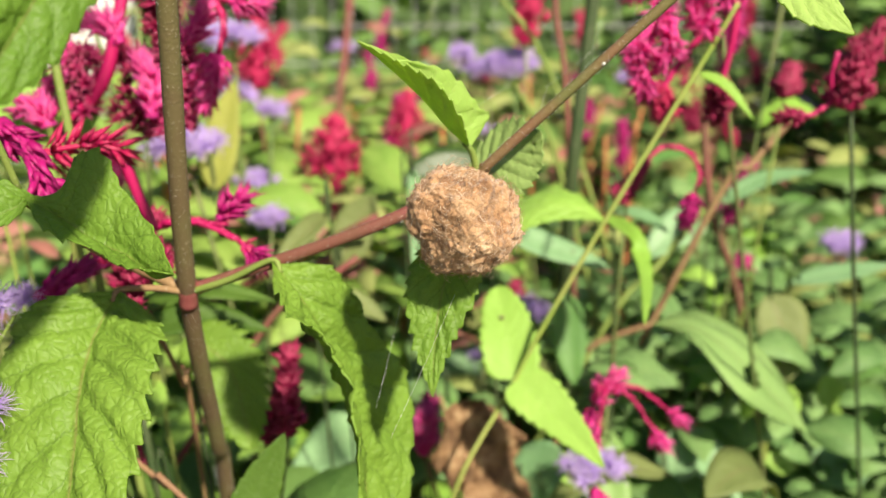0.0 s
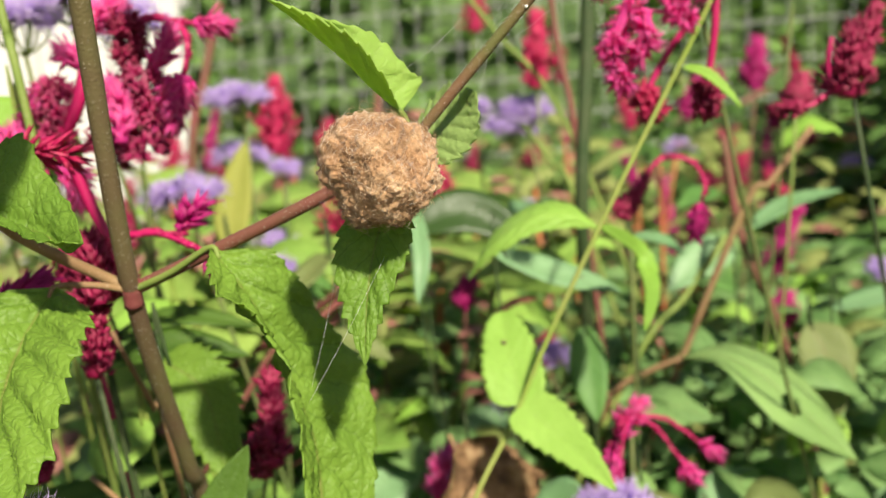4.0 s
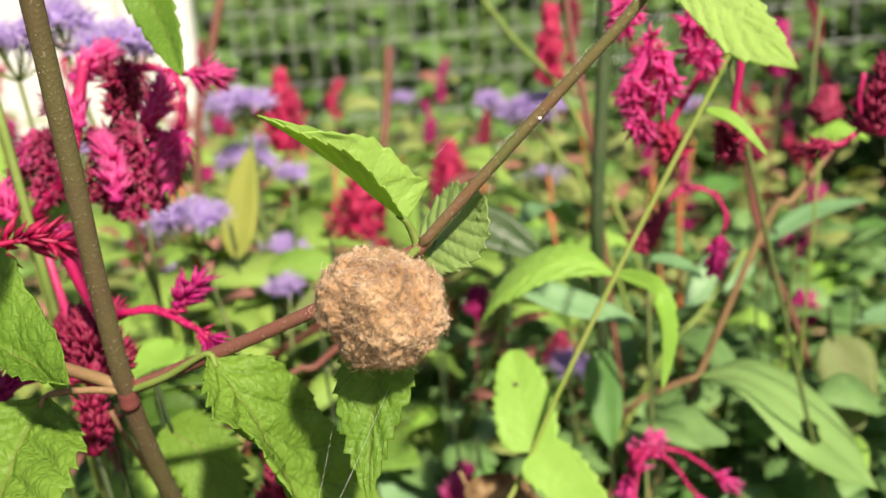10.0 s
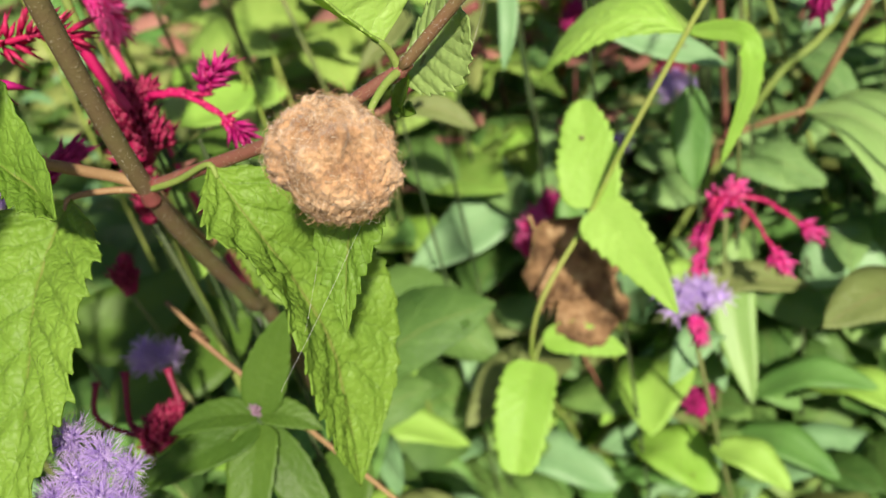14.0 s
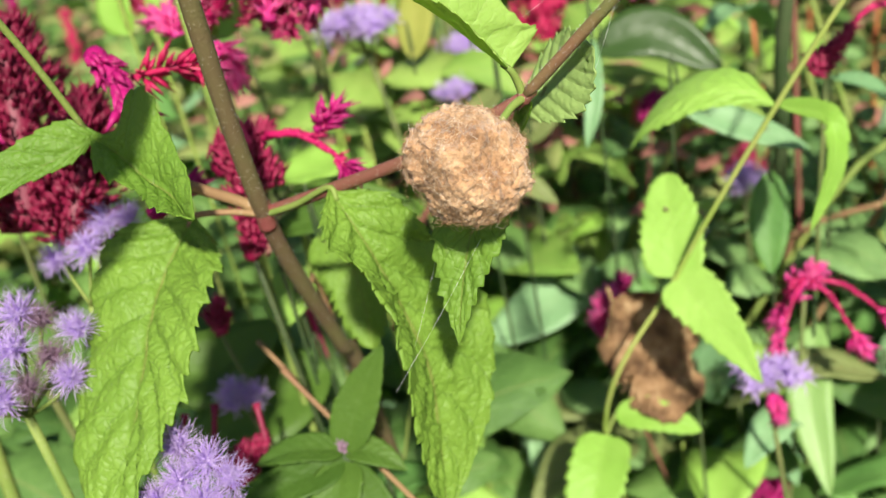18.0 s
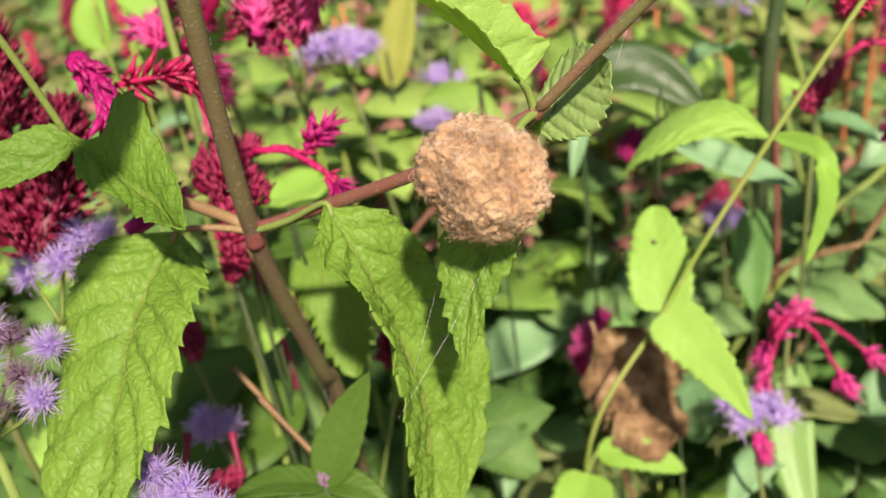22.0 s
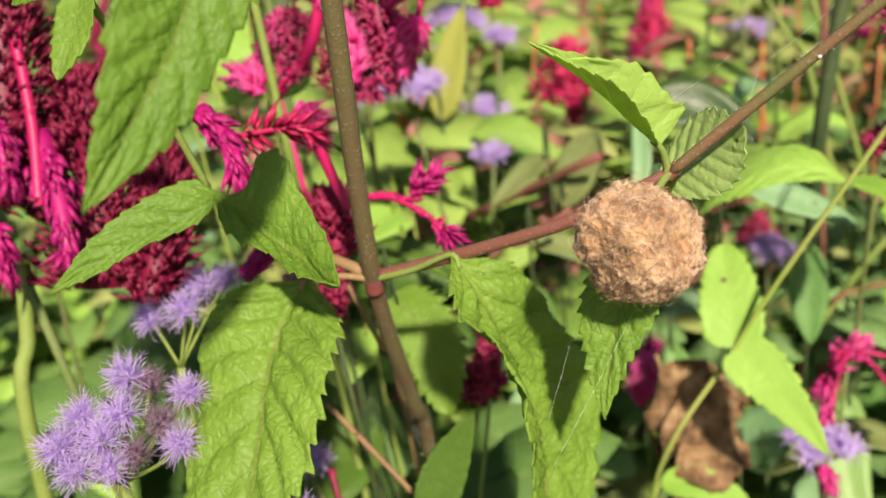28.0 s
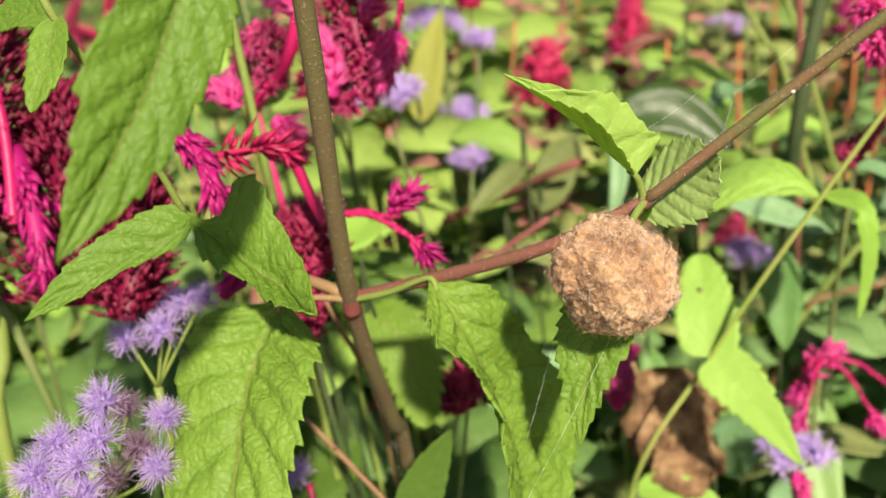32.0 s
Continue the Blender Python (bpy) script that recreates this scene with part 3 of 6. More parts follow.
def flower_head(parent, c, r, up, seed=1, mat=None, hairs=70, pods=7, name="flower_head", thickness=0.00016):
    """A tuft of many fine filaments standing out of a cup of small florets."""
    rng = random.Random(seed)
    bag = Bag()
    up = V(up).normalized()
    c = V(c)
    for _ in range(hairs):
        d = Vector((rng.gauss(0, 1), rng.gauss(0, 1), rng.gauss(0, 1))).normalized()
        d = (d + up * 0.75).normalized()
        ln = r * rng.uniform(0.7, 1.2)
        s = d.cross(Vector((rng.uniform(-1, 1), rng.uniform(-1, 1), 0.3))).normalized()
        u = d.cross(s)
        b = c + d * r * 0.22
        w = thickness * r / 0.004
        bend, side_ = rng.uniform(-.5, .5), rng.uniform(-.45, .45)
        ring = []
        for q_, k_ in ((0.0, 1.0), (0.45, 0.9), (0.8, 0.75)):
            o = b + d * (ln - r * 0.22) * q_ + s * r * bend * q_ * q_ + u * r * side_ * q_ ** 3
            ring += [o + s * w * k_, o - s * w * k_ * .5 + u * w * k_, o - s * w * k_ * .5 - u * w * k_]
        ring.append(b + d * (ln - r * 0.22) + s * r * bend * 1.25 + u * r * side_ * 1.3)
        bag.add(ring, [(0, 1, 4, 3), (1, 2, 5, 4), (2, 0, 3, 5), (3, 4, 7, 6), (4, 5, 8, 7), (5, 3, 6, 8), (6, 7, 9), (7, 8, 9), (8, 6, 9)],
                [(0, 0)] * 3 + [(0, .45)] * 3 + [(0, .8)] * 3 + [(0, 1)])
    for _ in range(pods * 4):
        d = (Vector((rng.gauss(0, 1), rng.gauss(0, 1), rng.gauss(0, 1))).normalized() + up * 0.6).normalized()
        floret(bag, c, d, r * rng.uniform(.35, .6), r * 0.3, rng)
    return bag.put(name, mat or LILAC, parent)


# ---- ground, fence, hedge ----
bm = bmesh.new()
bmesh.ops.create_grid(bm, x_segments=90, y_segments=90, size=1.0)
for v in bm.verts:
    r = max(abs(v.co.x), abs(v.co.y))
    k = 3.0 * r + 57.0 * r ** 6
    v.co *= k / max(r, 1e-6) if r > 0 else 0
    v.co.y += 1.0
    v.co.z = 0.02 * noise.noise(v.co * 4) + 0.008 * noise.noise(v.co * 19)
me = bpy.data.meshes.new("ground")
bm.to_mesh(me)
bm.free()
me.materials.append(SOIL)
tagged(new("ground", me), "dark crumbly garden soil under the flowering plants", "ground", kind="structure")

FENCE_Y = 1.55
POST_X = -0.425
fence = thing("wire_fence", (0, FENCE_Y, 0), "grey welded wire garden fence behind the flower bed", "fence")
for i in range(85):
    x = -1.4 + 0.033 * i
    tube("wire", [(x, FENCE_Y, 0.0), (x, FENCE_Y, 1.2)], 0.00055, 0.00055, WIRE, fence, n=1, seg=6)
for i in range(20):
    z = 0.08 + 0.06 * i
    tube("wire", [(-1.42, FENCE_Y + 0.0022, z), (1.4, FENCE_Y + 0.0022, z)], 0.0008, 0.0008, WIRE, fence, n=1, seg=6)


def board_box(x0, x1, y0, y1, z0, z1):
    bm = bmesh.new()
    bmesh.ops.create_cube(bm, size=1.0, matrix=Matrix.LocRotScale(((x0 + x1) / 2, (y0 + y1) / 2, (z0 + z1) / 2), None, (x1 - x0, y1 - y0, z1 - z0)))
    bmesh.ops.bevel(bm, geom=bm.edges[:], offset=0.003, segments=2, affect="EDGES")
    me = bpy.data.meshes.new("board")
    bm.to_mesh(me)
    bm.free()
    me.materials.append(WHITE)
    return me


post = thing("white_fence_panel", (-0.72, 1.3, 0), "white painted wooden fence panel of upright boards", "fence")
for i in range(4):
    x1 = POST_X - 0.105 * i
    ob = new("board", board_box(x1 - 0.1, x1, 1.30, 1.322, 0.02, 1.25))
    ob.parent, ob.matrix_parent_inverse = post, Matrix.Translation((0.72, -1.3, 0))
ob = new("rail", board_box(POST_X - 0.43, POST_X + 0.0, 1.324, 1.36, 0.75, 0.83))
ob.parent, ob.matrix_parent_inverse = post, Matrix.Translation((0.72, -1.3, 0))


def scatter(name, count, where, size, mat, label, seed, lift=0.5, wide=0.30, a=0.55, b=0.85):
    """Leaves in their hundreds: where(rng) gives a point and the leaf's scale."""
    rng = random.Random(seed)
    bag = Bag()
    for i in range(count):
        p, sc = where(rng)
        ang = rng.uniform(0, 2 * math.pi)
        ln = rng.uniform(*size) * sc
        out = Vector((math.cos(ang), math.sin(ang), rng.uniform(-0.5, 0.45)))
        p0, p2 = p, p + out.normalized() * ln
        mid = (p0 + p2) / 2 + Vector((0, 0, ln * rng.uniform(0.03, 0.16)))
        face = Vector((rng.uniform(-.5, .5), rng.uniform(-1.0, .1), 1.0)).normalized()
        w = ln * wide * rng.uniform(0.6, 1.15)
        bag.add(*leaf_data([p0, mid, p2], w, w, face, rng.uniform(4, 28), rng.uniform(4, 28), a, b, 1, 0.0, 0.0, 6, 1, 0.0003, 5, 0.0, 0.0, i))
    return tagged(bag.put(name, mat, None, label), label, "plants", kind="stuff")


def canopy(x, y):
    return 0.405 + 0.12 * min(1, max(0, (y - 0.3) / 0.9)) + 0.045 * noise.noise(Vector((x * 7, y * 7, 3)))


def bed(y0, y1, drop, tall=0.05, spread=0.12, side=0):
    def pick(rng):
        y = y0 + (y1 - y0) * rng.random() ** 1.2
        u = rng.uniform(-1, 1)
        x = 0.03 + u * ((0.16 + 0.62 * y) if u > 0 else (0.26 + 0.95 * y))
        if rng.random() < spread:
            x = rng.choice((-1, 1)) * rng.uniform(0.3, 1.5)
        z = canopy(x, y) - drop * rng.random() ** 1.3 + tall * max(0, rng.gauss(0, 0.5)) - 0.03
        return Vector((x, y, z)), 1.0

    def f(rng):
        while True:
            p, k = pick(rng)
            if side * (p.x - 0.03 - 0.06 * p.y) >= 0:
                return p, k
    return f


# left of the bed takes MASS, the right its darkened copy
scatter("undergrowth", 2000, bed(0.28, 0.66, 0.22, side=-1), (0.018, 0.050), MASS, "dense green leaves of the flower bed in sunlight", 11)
scatter("undergrowth", 2300, bed(0.28, 0.66, 0.22, side=1), (0.014, 0.042), MASS_DARKENED, "dense deep green leaves of the flower bed", 28)
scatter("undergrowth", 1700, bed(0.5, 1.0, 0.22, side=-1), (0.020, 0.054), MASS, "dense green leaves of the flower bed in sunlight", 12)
scatter("undergrowth", 1500, bed(0.45, 1.0, 0.24, side=1), (0.016, 0.046), MASS_DARKENED, "dense deep green leaves of the flower bed", 24)
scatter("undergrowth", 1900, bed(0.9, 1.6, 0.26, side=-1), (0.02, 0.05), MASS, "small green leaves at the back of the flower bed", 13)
scatter("undergrowth", 1900, bed(0.9, 1.6, 0.26, side=1), (0.02, 0.05), MASS_DARKENED, "small deep green leaves at the back of the flower bed", 25)
scatter("undergrowth", 4200, bed(0.45, 1.3, 0.12, 0.10), (0.02, 0.050), MASS_WARM, "yellowing leaves among the green undergrowth", 14, wide=0.22)
scatter("undergrowth", 1300, bed(0.55, 1.3, 0.12, 0.05), (0.016, 0.040), MASS_TAN, "dry tan leaves among the green undergrowth", 26, wide=0.16)
scatter("undergrowth", 1500, bed(0.5, 1.25, 0.12, 0.09), (0.016, 0.036), MASS_RED, "reddish leaves among the green undergrowth", 15, wide=0.2)


def sunny(rng):
    y = rng.uniform(0.33, 0.75)
    x = rng.uniform(-0.06 - 0.30 * y, 0.02)
    return Vector((x, y, rng.uniform(0.445, 0.53))), 1.0


scatter("undergrowth", 210, sunny, (0.022, 0.055), MASS_LIME, "bright lime leaves standing in full sun", 21, wide=0.27)
scatter("undergrowth", 150, sunny, (0.016, 0.036), MASS_WARM, "yellowing leaves standing in full sun", 22, wide=0.2)
scatter("undergrowth", 240, sunny, (0.010, 0.028), MASS_RED, "reddish leaves standing in full sun", 23, wide=0.18)


def floor_leaves(rng):
    return Vector((rng.uniform(-0.24, -0.035), rng.uniform(0.20, 0.40), 0.455 - 0.13 * rng.random() ** 1.2)), 1.0


def right_fill(rng):
    y = rng.uniform(0.30, 0.60)
    return Vector((rng.uniform(-0.03, 0.10 + 0.30 * y), y, rng.uniform(0.37, 0.475) + 0.05 * (y - 0.30))), 1.0


scatter("undergrowth", 800, right_fill, (0.010, 0.030), MASS_FRESH, "small fresh green leaves in the middle of the flower bed", 27, wide=0.32)
# shade under the herbs is carried by the floor leaves' colour
scatter("undergrowth", 300, floor_leaves, (0.022, 0.058), MASS_DARKENED, "broad green leaves low under the flowering herbs", 19, wide=0.27)


def right_bushes(rng):
    y = rng.uniform(0.75, 1.25)
    x = rng.uniform(0.09 + 0.30 * y, 0.22 + 0.72 * y)
    return Vector((x, y, rng.uniform(0.44, 0.56 + 0.22 * y) + 0.04 * noise.noise(Vector((x * 9, y * 9, 5))))), 1.0


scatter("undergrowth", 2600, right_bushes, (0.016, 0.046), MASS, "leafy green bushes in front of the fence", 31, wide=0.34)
scatter("undergrowth", 900, right_bushes, (0.016, 0.046), MASS_DARKENED, "darkened green leafy bushes in front of the fence", 32, wide=0.30)
scatter("undergrowth", 140, right_bushes, (0.014, 0.032), MASS_RED, "reddish leaves among the green bushes", 33, wide=0.2)


def outer(rng):
    while True:
        x, y = rng.uniform(-1.5, 1.5), rng.uniform(-0.75, 1.6)
        edge = (x / 1.55) ** 2 + ((y - 0.55) / 1.25) ** 2 + 0.35 * noise.noise(Vector((x * 2.5, y * 2.5, 9)))
        if edge < 1 and (y < -0.12 or abs(x) > 0.42):
            return Vector((x, y, canopy(x, max(y, 0.3)) - 0.25 * rng.random() ** 1.3 - 0.03)), 1.0


scatter("undergrowth", 3600, outer, (0.035, 0.075), MASS, "green leaves of the flower bed beside the path", 18)


def hedge(rng):
    x = rng.uniform(-2.4, 2.4)
    z = (1.55 - 0.12 * x * x + 0.25 * noise.noise(Vector((x * 1.7, 0, 5)))) * rng.random() ** 1.2
    return Vector((x, 1.66 + 0.5 * z + 0.3 * rng.random() ** 1.5, z)), 1.0


scatter("hedge", 9000, hedge, (0.04, 0.09), MASS, "dark green leafy hedge behind the wire fence", 16, wide=0.3)
bm = bmesh.new()
bmesh.ops.create_icosphere(bm, subdivisions=6, radius=1.0)
for v in bm.verts:
    d = v.co.normalized()
    k = 1 + 0.10 * noise.noise(d * 9) + 0.06 * noise.noise(d * 22)
    v.co = Vector((d.x * 3.0 * k, 2.75 + d.y * 0.75 * k, 0.1 + d.z * 1.45 * k))
me = bpy.data.meshes.new("hedge_bank")
bm.to_mesh(me)
bm.free()
me.materials.append(THICKET)
tagged(new("hedge_bank", me), "deep shady thicket at the back of the hedge", "hedge", kind="stuff")
rng = random.Random(5)
for i in range(14):
    x = -1.6 + 0.25 * i + rng.uniform(-.08, .08)
    trunk = tube("sapling_trunk", [(x, 2.2, 0), (x + rng.uniform(-.05, .05), 2.25, 0.8), (x + rng.uniform(-.1, .1), 2.2, 1.25)], 0.03, 0.018, BARK, None, n=8, seg=8)
    tagged(trunk, "grey upright sapling trunk in the hedge behind the fence", "tree", "saplings in the hedge")

# ---- the toothed-leaf plant that bears the egg sac ----
NODE = Vector((-0.0463, 0.1604, 0.5489))
JOINT = Vector((0.0058, 0.1552, 0.5715))
plant = thing("flowering_herb", (-0.075, 0.30, 0.0), "tall herb with brown stems and lime green toothed leaves", "plant")
TIP = Vector((0.0392, 0.1438, 0.6052))
tube("stem", [(-0.075, 0.30, 0.0), (-0.066, 0.268, 0.30), (-0.0520, 0.201, 0.480), (-0.0494, 0.185, 0.5072), NODE, (-0.0408, 0.1416, 0.6014), (-0.0375, 0.130, 0.640), (-0.035, 0.12, 0.70)], 0.0020, 0.00142, STEM, plant, "upright brown stem with pale specks", n=60, seg=12, wob=0.06)
tube("joint", [NODE - Vector((0.0003, -0.0009, 0.003)), NODE, NODE + Vector((0.0003, -0.0008, 0.0025))], 0.00172, 0.00165, STEM_RED, plant, "swollen reddish joint of the stem", n=8, seg=12, bulges=((0.5, 0.06),))
tube("branch", [NODE, (-0.0436, 0.1605, 0.5500), (-0.0111, 0.1540, 0.5630), JOINT], 0.00125, 0.00105, STEM_RED, plant, "reddish side branch", n=26, seg=12, wob=0.06)
tube("branch", [JOINT, (0.0179, 0.1510, 0.5837), (0.0295, 0.1470, 0.5953), TIP, TIP + Vector((0.012, -0.004, 0.016))], 0.00090, 0.00078, STEM_MOSS, plant, "greenish brown side branch", n=26, seg=12, wob=0.06)
tube("joint", [JOINT - Vector((0.0015, 0, 0.001)), JOINT, JOINT + Vector((0.0014, 0, 0.0013))], 0.00115, 0.00105, STEM_RED, plant, n=8, seg=12, bulges=((0.5, 0.2),))
PAIR = Vector((-0.0674, 0.1456, 0.5695))
SMALL = Vector((-0.0710, 0.1274, 0.6053))
tube("branch", [NODE, (-0.0505, 0.1600, 0.5515), (-0.0590, 0.1510, 0.5600), PAIR], 0.00115, 0.0009, STEM_TAN, plant, "thin tan side branch", n=20, seg=10, wob=0.08)
tube("branch", [PAIR, PAIR.lerp(SMALL, 0.5) + Vector((0, 0.001, 0)), SMALL, (-0.0734, 0.1280, 0.6119), (-0.0757, 0.1283, 0.6210)], 0.0006, 0.0006, STEM_GREEN, plant, "green upper part of the side branch", n=20, seg=10)
tube("twig", [(-0.066, 0.262, 0.32), (-0.0590, 0.2022, 0.5002), (-0.0572, 0.1895, 0.5180), (-0.0589, 0.1830, 0.5309), (-0.0611, 0.1827, 0.5370)], 0.0007, 0.0005, STEM_TAN, plant, "broken tan twig", n=14, seg=8, wob=0.1)

def hairs(parent, paths, seed, count, label):
    """Short pale hairs standing on the stems."""
    rng = random.Random(seed)
    bag = Bag()
    for pts, rad, share in paths:
        C = spline(pts, 60)
        F = frames(C)
        for _ in range(int(count * share)):
            f = rng.random() * 59.99
            k = int(f)
            c = C[k].lerp(C[k + 1], f - k)
            t, s, u = F[k]
            a = rng.uniform(0, 2 * math.pi)
            o = s * math.cos(a) + u * math.sin(a)
            b = c + o * rad * 0.97
            bag.add(*tube_data([b, b + o * rng.uniform(0.00015, 0.0005) + t * rng.uniform(-.0002, .0002)], 0.000016, 0.000006, 1, 3))
    return tagged(bag.put("stem_hair", SILK, parent, label), kind="stuff")


hairs(plant, (([(-0.0520, 0.201, 0.480), (-0.0494, 0.185, 0.5072), NODE, (-0.0408, 0.1416, 0.6014), (-0.0375, 0.130, 0.640)], 0.0017, 0.5), ([NODE, (-0.0436, 0.1605, 0.5500), (-0.0111, 0.1540, 0.5630), JOINT], 0.0011, 0.25), ([JOINT, (0.0179, 0.1510, 0.5837), (0.0295, 0.1470, 0.5953), TIP], 0.0009, 0.25)), 6, 2600, "fine pale hairs on the stem")

# leaves at the joints
leaf3(plant, [(-0.0560, 0.1530, 0.5516), (-0.0586, 0.1464, 0.5453), (-0.0585, 0.1384, 0.5393), (-0.0572, 0.1302, 0.5315), (-0.0566, 0.1205, 0.5205), (-0.0575, 0.1094, 0.5072)],
      [(-0.0560, 0.1530, 0.5516), (-0.0677, 0.1479, 0.5509), (-0.0716, 0.1430, 0.5441), (-0.0706, 0.1351, 0.5330), (-0.0682, 0.1230, 0.5210), (-0.0575, 0.1094, 0.5072)],
      [(-0.0560, 0.1530, 0.5516), (-0.0463, 0.1455, 0.5477), (-0.0453, 0.1355, 0.5427), (-0.0459, 0.1268, 0.5327), (-0.0500, 0.1178, 0.5222), (-0.0575, 0.1094, 0.5072)],
      teeth=17, depth=0.13, dl=0.5, veins=8, relief=0.0018, arch=0.06, stalk=NODE, stalk_mat=STEM_TAN, seed=1, label="large drooping lime green leaf with a brown spot")
leaf3(plant, [(-0.0300, 0.1560, 0.5562), (-0.0231, 0.1523, 0.5478), (-0.0185, 0.1534, 0.5349), (-0.0149, 0.1534, 0.5216), (-0.0139, 0.1509, 0.5076), (-0.0127, 0.1470, 0.4933)],
      [(-0.0300, 0.1560, 0.5562), (-0.0272, 0.1446, 0.5515), (-0.0180, 0.1432, 0.5445), (-0.0141, 0.1422, 0.5295), (-0.0140, 0.1428, 0.5105), (-0.0127, 0.1470, 0.4933)],
      [(-0.0300, 0.1560, 0.5562), (-0.0195, 0.1590, 0.5534), (-0.0135, 0.1634, 0.5410), (-0.0070, 0.1659, 0.5293), (-0.0068, 0.1590, 0.5105), (-0.0127, 0.1470, 0.4933)],
      teeth=20, depth=0.13, dr=0.5, veins=8, relief=0.0017, arch=-0.05, stalk=NODE, sag=0.0006, stalk_mat=STEM_GREEN, seed=2, label="large drooping lime green leaf folded along its rib")
leaf3(plant, [(0.0039, 0.1468, 0.5698), (0.0019, 0.1438, 0.5619), (-0.0003, 0.1407, 0.5543), (-0.0013, 0.1376, 0.5472), (-0.0017, 0.1345, 0.5399)],
      [(0.0039, 0.1468, 0.5698), (-0.0024, 0.1441, 0.5636), (-0.0058, 0.1412, 0.5564), (-0.0047, 0.1378, 0.5479), (-0.0017, 0.1345, 0.5399)],
      [(0.0039, 0.1468, 0.5698), (0.0062, 0.1433, 0.5631), (0.0057, 0.1400, 0.5562), (0.0018, 0.1374, 0.5484), (-0.0017, 0.1345, 0.5399)],
      teeth=14, depth=0.16, veins=7, relief=0.0006, arch=0.10, stalk=JOINT, seed=3, label="hanging lime green leaf under the egg sac")
leaf3(plant, [(0.0045, 0.1535, 0.5762), (0.0002, 0.1518, 0.5805), (-0.0028, 0.1494, 0.5843), (-0.0062, 0.1468, 0.5880), (-0.0096, 0.1443, 0.5912), (-0.0128, 0.1420, 0.5943)],
      [(0.0045, 0.1535, 0.5762), (0.0034, 0.1480, 0.5812), (0.0000, 0.1444, 0.5866), (-0.0040, 0.1424, 0.5897), (-0.0083, 0.1415, 0.5920), (-0.0128, 0.1420, 0.5943)],
      [(0.0045, 0.1535, 0.5762), (0.0079, 0.1580, 0.5808), (0.0062, 0.1562, 0.5826), (0.0012, 0.1533, 0.5885), (-0.0045, 0.1475, 0.5908), (-0.0128, 0.1420, 0.5943)],
      LIME_SUNLIT, face=(0.5, 0.2, 0.8), teeth=12, depth=0.12, veins=7, relief=0.00022, arch=0.02, stalk=JOINT, seed=4, label="lime green leaf folded like a keel, rising from the branch")
leaf3(plant, [(0.0030, 0.1613, 0.5676), (0.0070, 0.1608, 0.5702), (0.0105, 0.1596, 0.5735), (0.0146, 0.1574, 0.5762), (0.0166, 0.1553, 0.5786)],
      [(0.0030, 0.1613, 0.5676), (0.0055, 0.1640, 0.5732), (0.0092, 0.1636, 0.5784), (0.0129, 0.1600, 0.5803), (0.0166, 0.1553, 0.5786)],
      [(0.0030, 0.1613, 0.5676), (0.0079, 0.1572, 0.5668), (0.0134, 0.1550, 0.5683), (0.0165, 0.1546, 0.5728), (0.0166, 0.1553, 0.5786)],
      PALE, teeth=11, depth=0.14, veins=8, relief=0.00035, arch=0.05, stalk=JOINT, seed=6, label="pale green leaf behind the branch")
leaf(plant, [JOINT + Vector((0.001, 0.0, -0.001)), (0.0003, 0.1677, 0.5606), (0.0032, 0.1658, 0.5598)], 0.0022, 0.0022, (0, -0.8, 0.5), teeth=5, n=20, label="tiny young leaf at the joint")
leaf3(plant, [(-0.0668, 0.1450, 0.5696), (-0.0604, 0.1430, 0.5667), (-0.0546, 0.1410, 0.5633), (-0.0484, 0.1383, 0.5614), (-0.0437, 0.1342, 0.5597), (-0.0397, 0.1304, 0.5612)],
      [(-0.0668, 0.1450, 0.5696), (-0.0614, 0.1454, 0.5708), (-0.0588, 0.1466, 0.5758), (-0.0545, 0.1468, 0.5768), (-0.0505, 0.1436, 0.5718), (-0.0444, 0.1378, 0.5660), (-0.0397, 0.1304, 0.5612)],
      [(-0.0668, 0.1450, 0.5696), (-0.0612, 0.1374, 0.5660), (-0.0534, 0.1358, 0.5637), (-0.0494, 0.1332, 0.5623), (-0.0445, 0.1314, 0.5614), (-0.0397, 0.1304, 0.5612)],
      teeth=12, depth=0.11, veins=7, relief=0.00055, arch=0.05, seed=7, label="lime green leaf of the side branch")
leaf3(plant, [(-0.0655, 0.1458, 0.5698), (-0.0686, 0.1418, 0.5679), (-0.0748, 0.1364, 0.5656), (-0.0810, 0.1310, 0.5627), (-0.0870, 0.1257, 0.5593)],
      [(-0.0655, 0.1458, 0.5698), (-0.0674, 0.1403, 0.5666), (-0.0740, 0.1342, 0.5646), (-0.0803, 0.1294, 0.5614), (-0.0870, 0.1257, 0.5593)],
      [(-0.0655, 0.1458, 0.5698), (-0.0697, 0.1436, 0.5728), (-0.0762, 0.1386, 0.5706), (-0.0821, 0.1325, 0.5663), (-0.0870, 0.1257, 0.5593)],
      teeth=11, depth=0.13, veins=7, relief=0.00055, arch=0.05, seed=8, label="lime green leaf of the side branch")
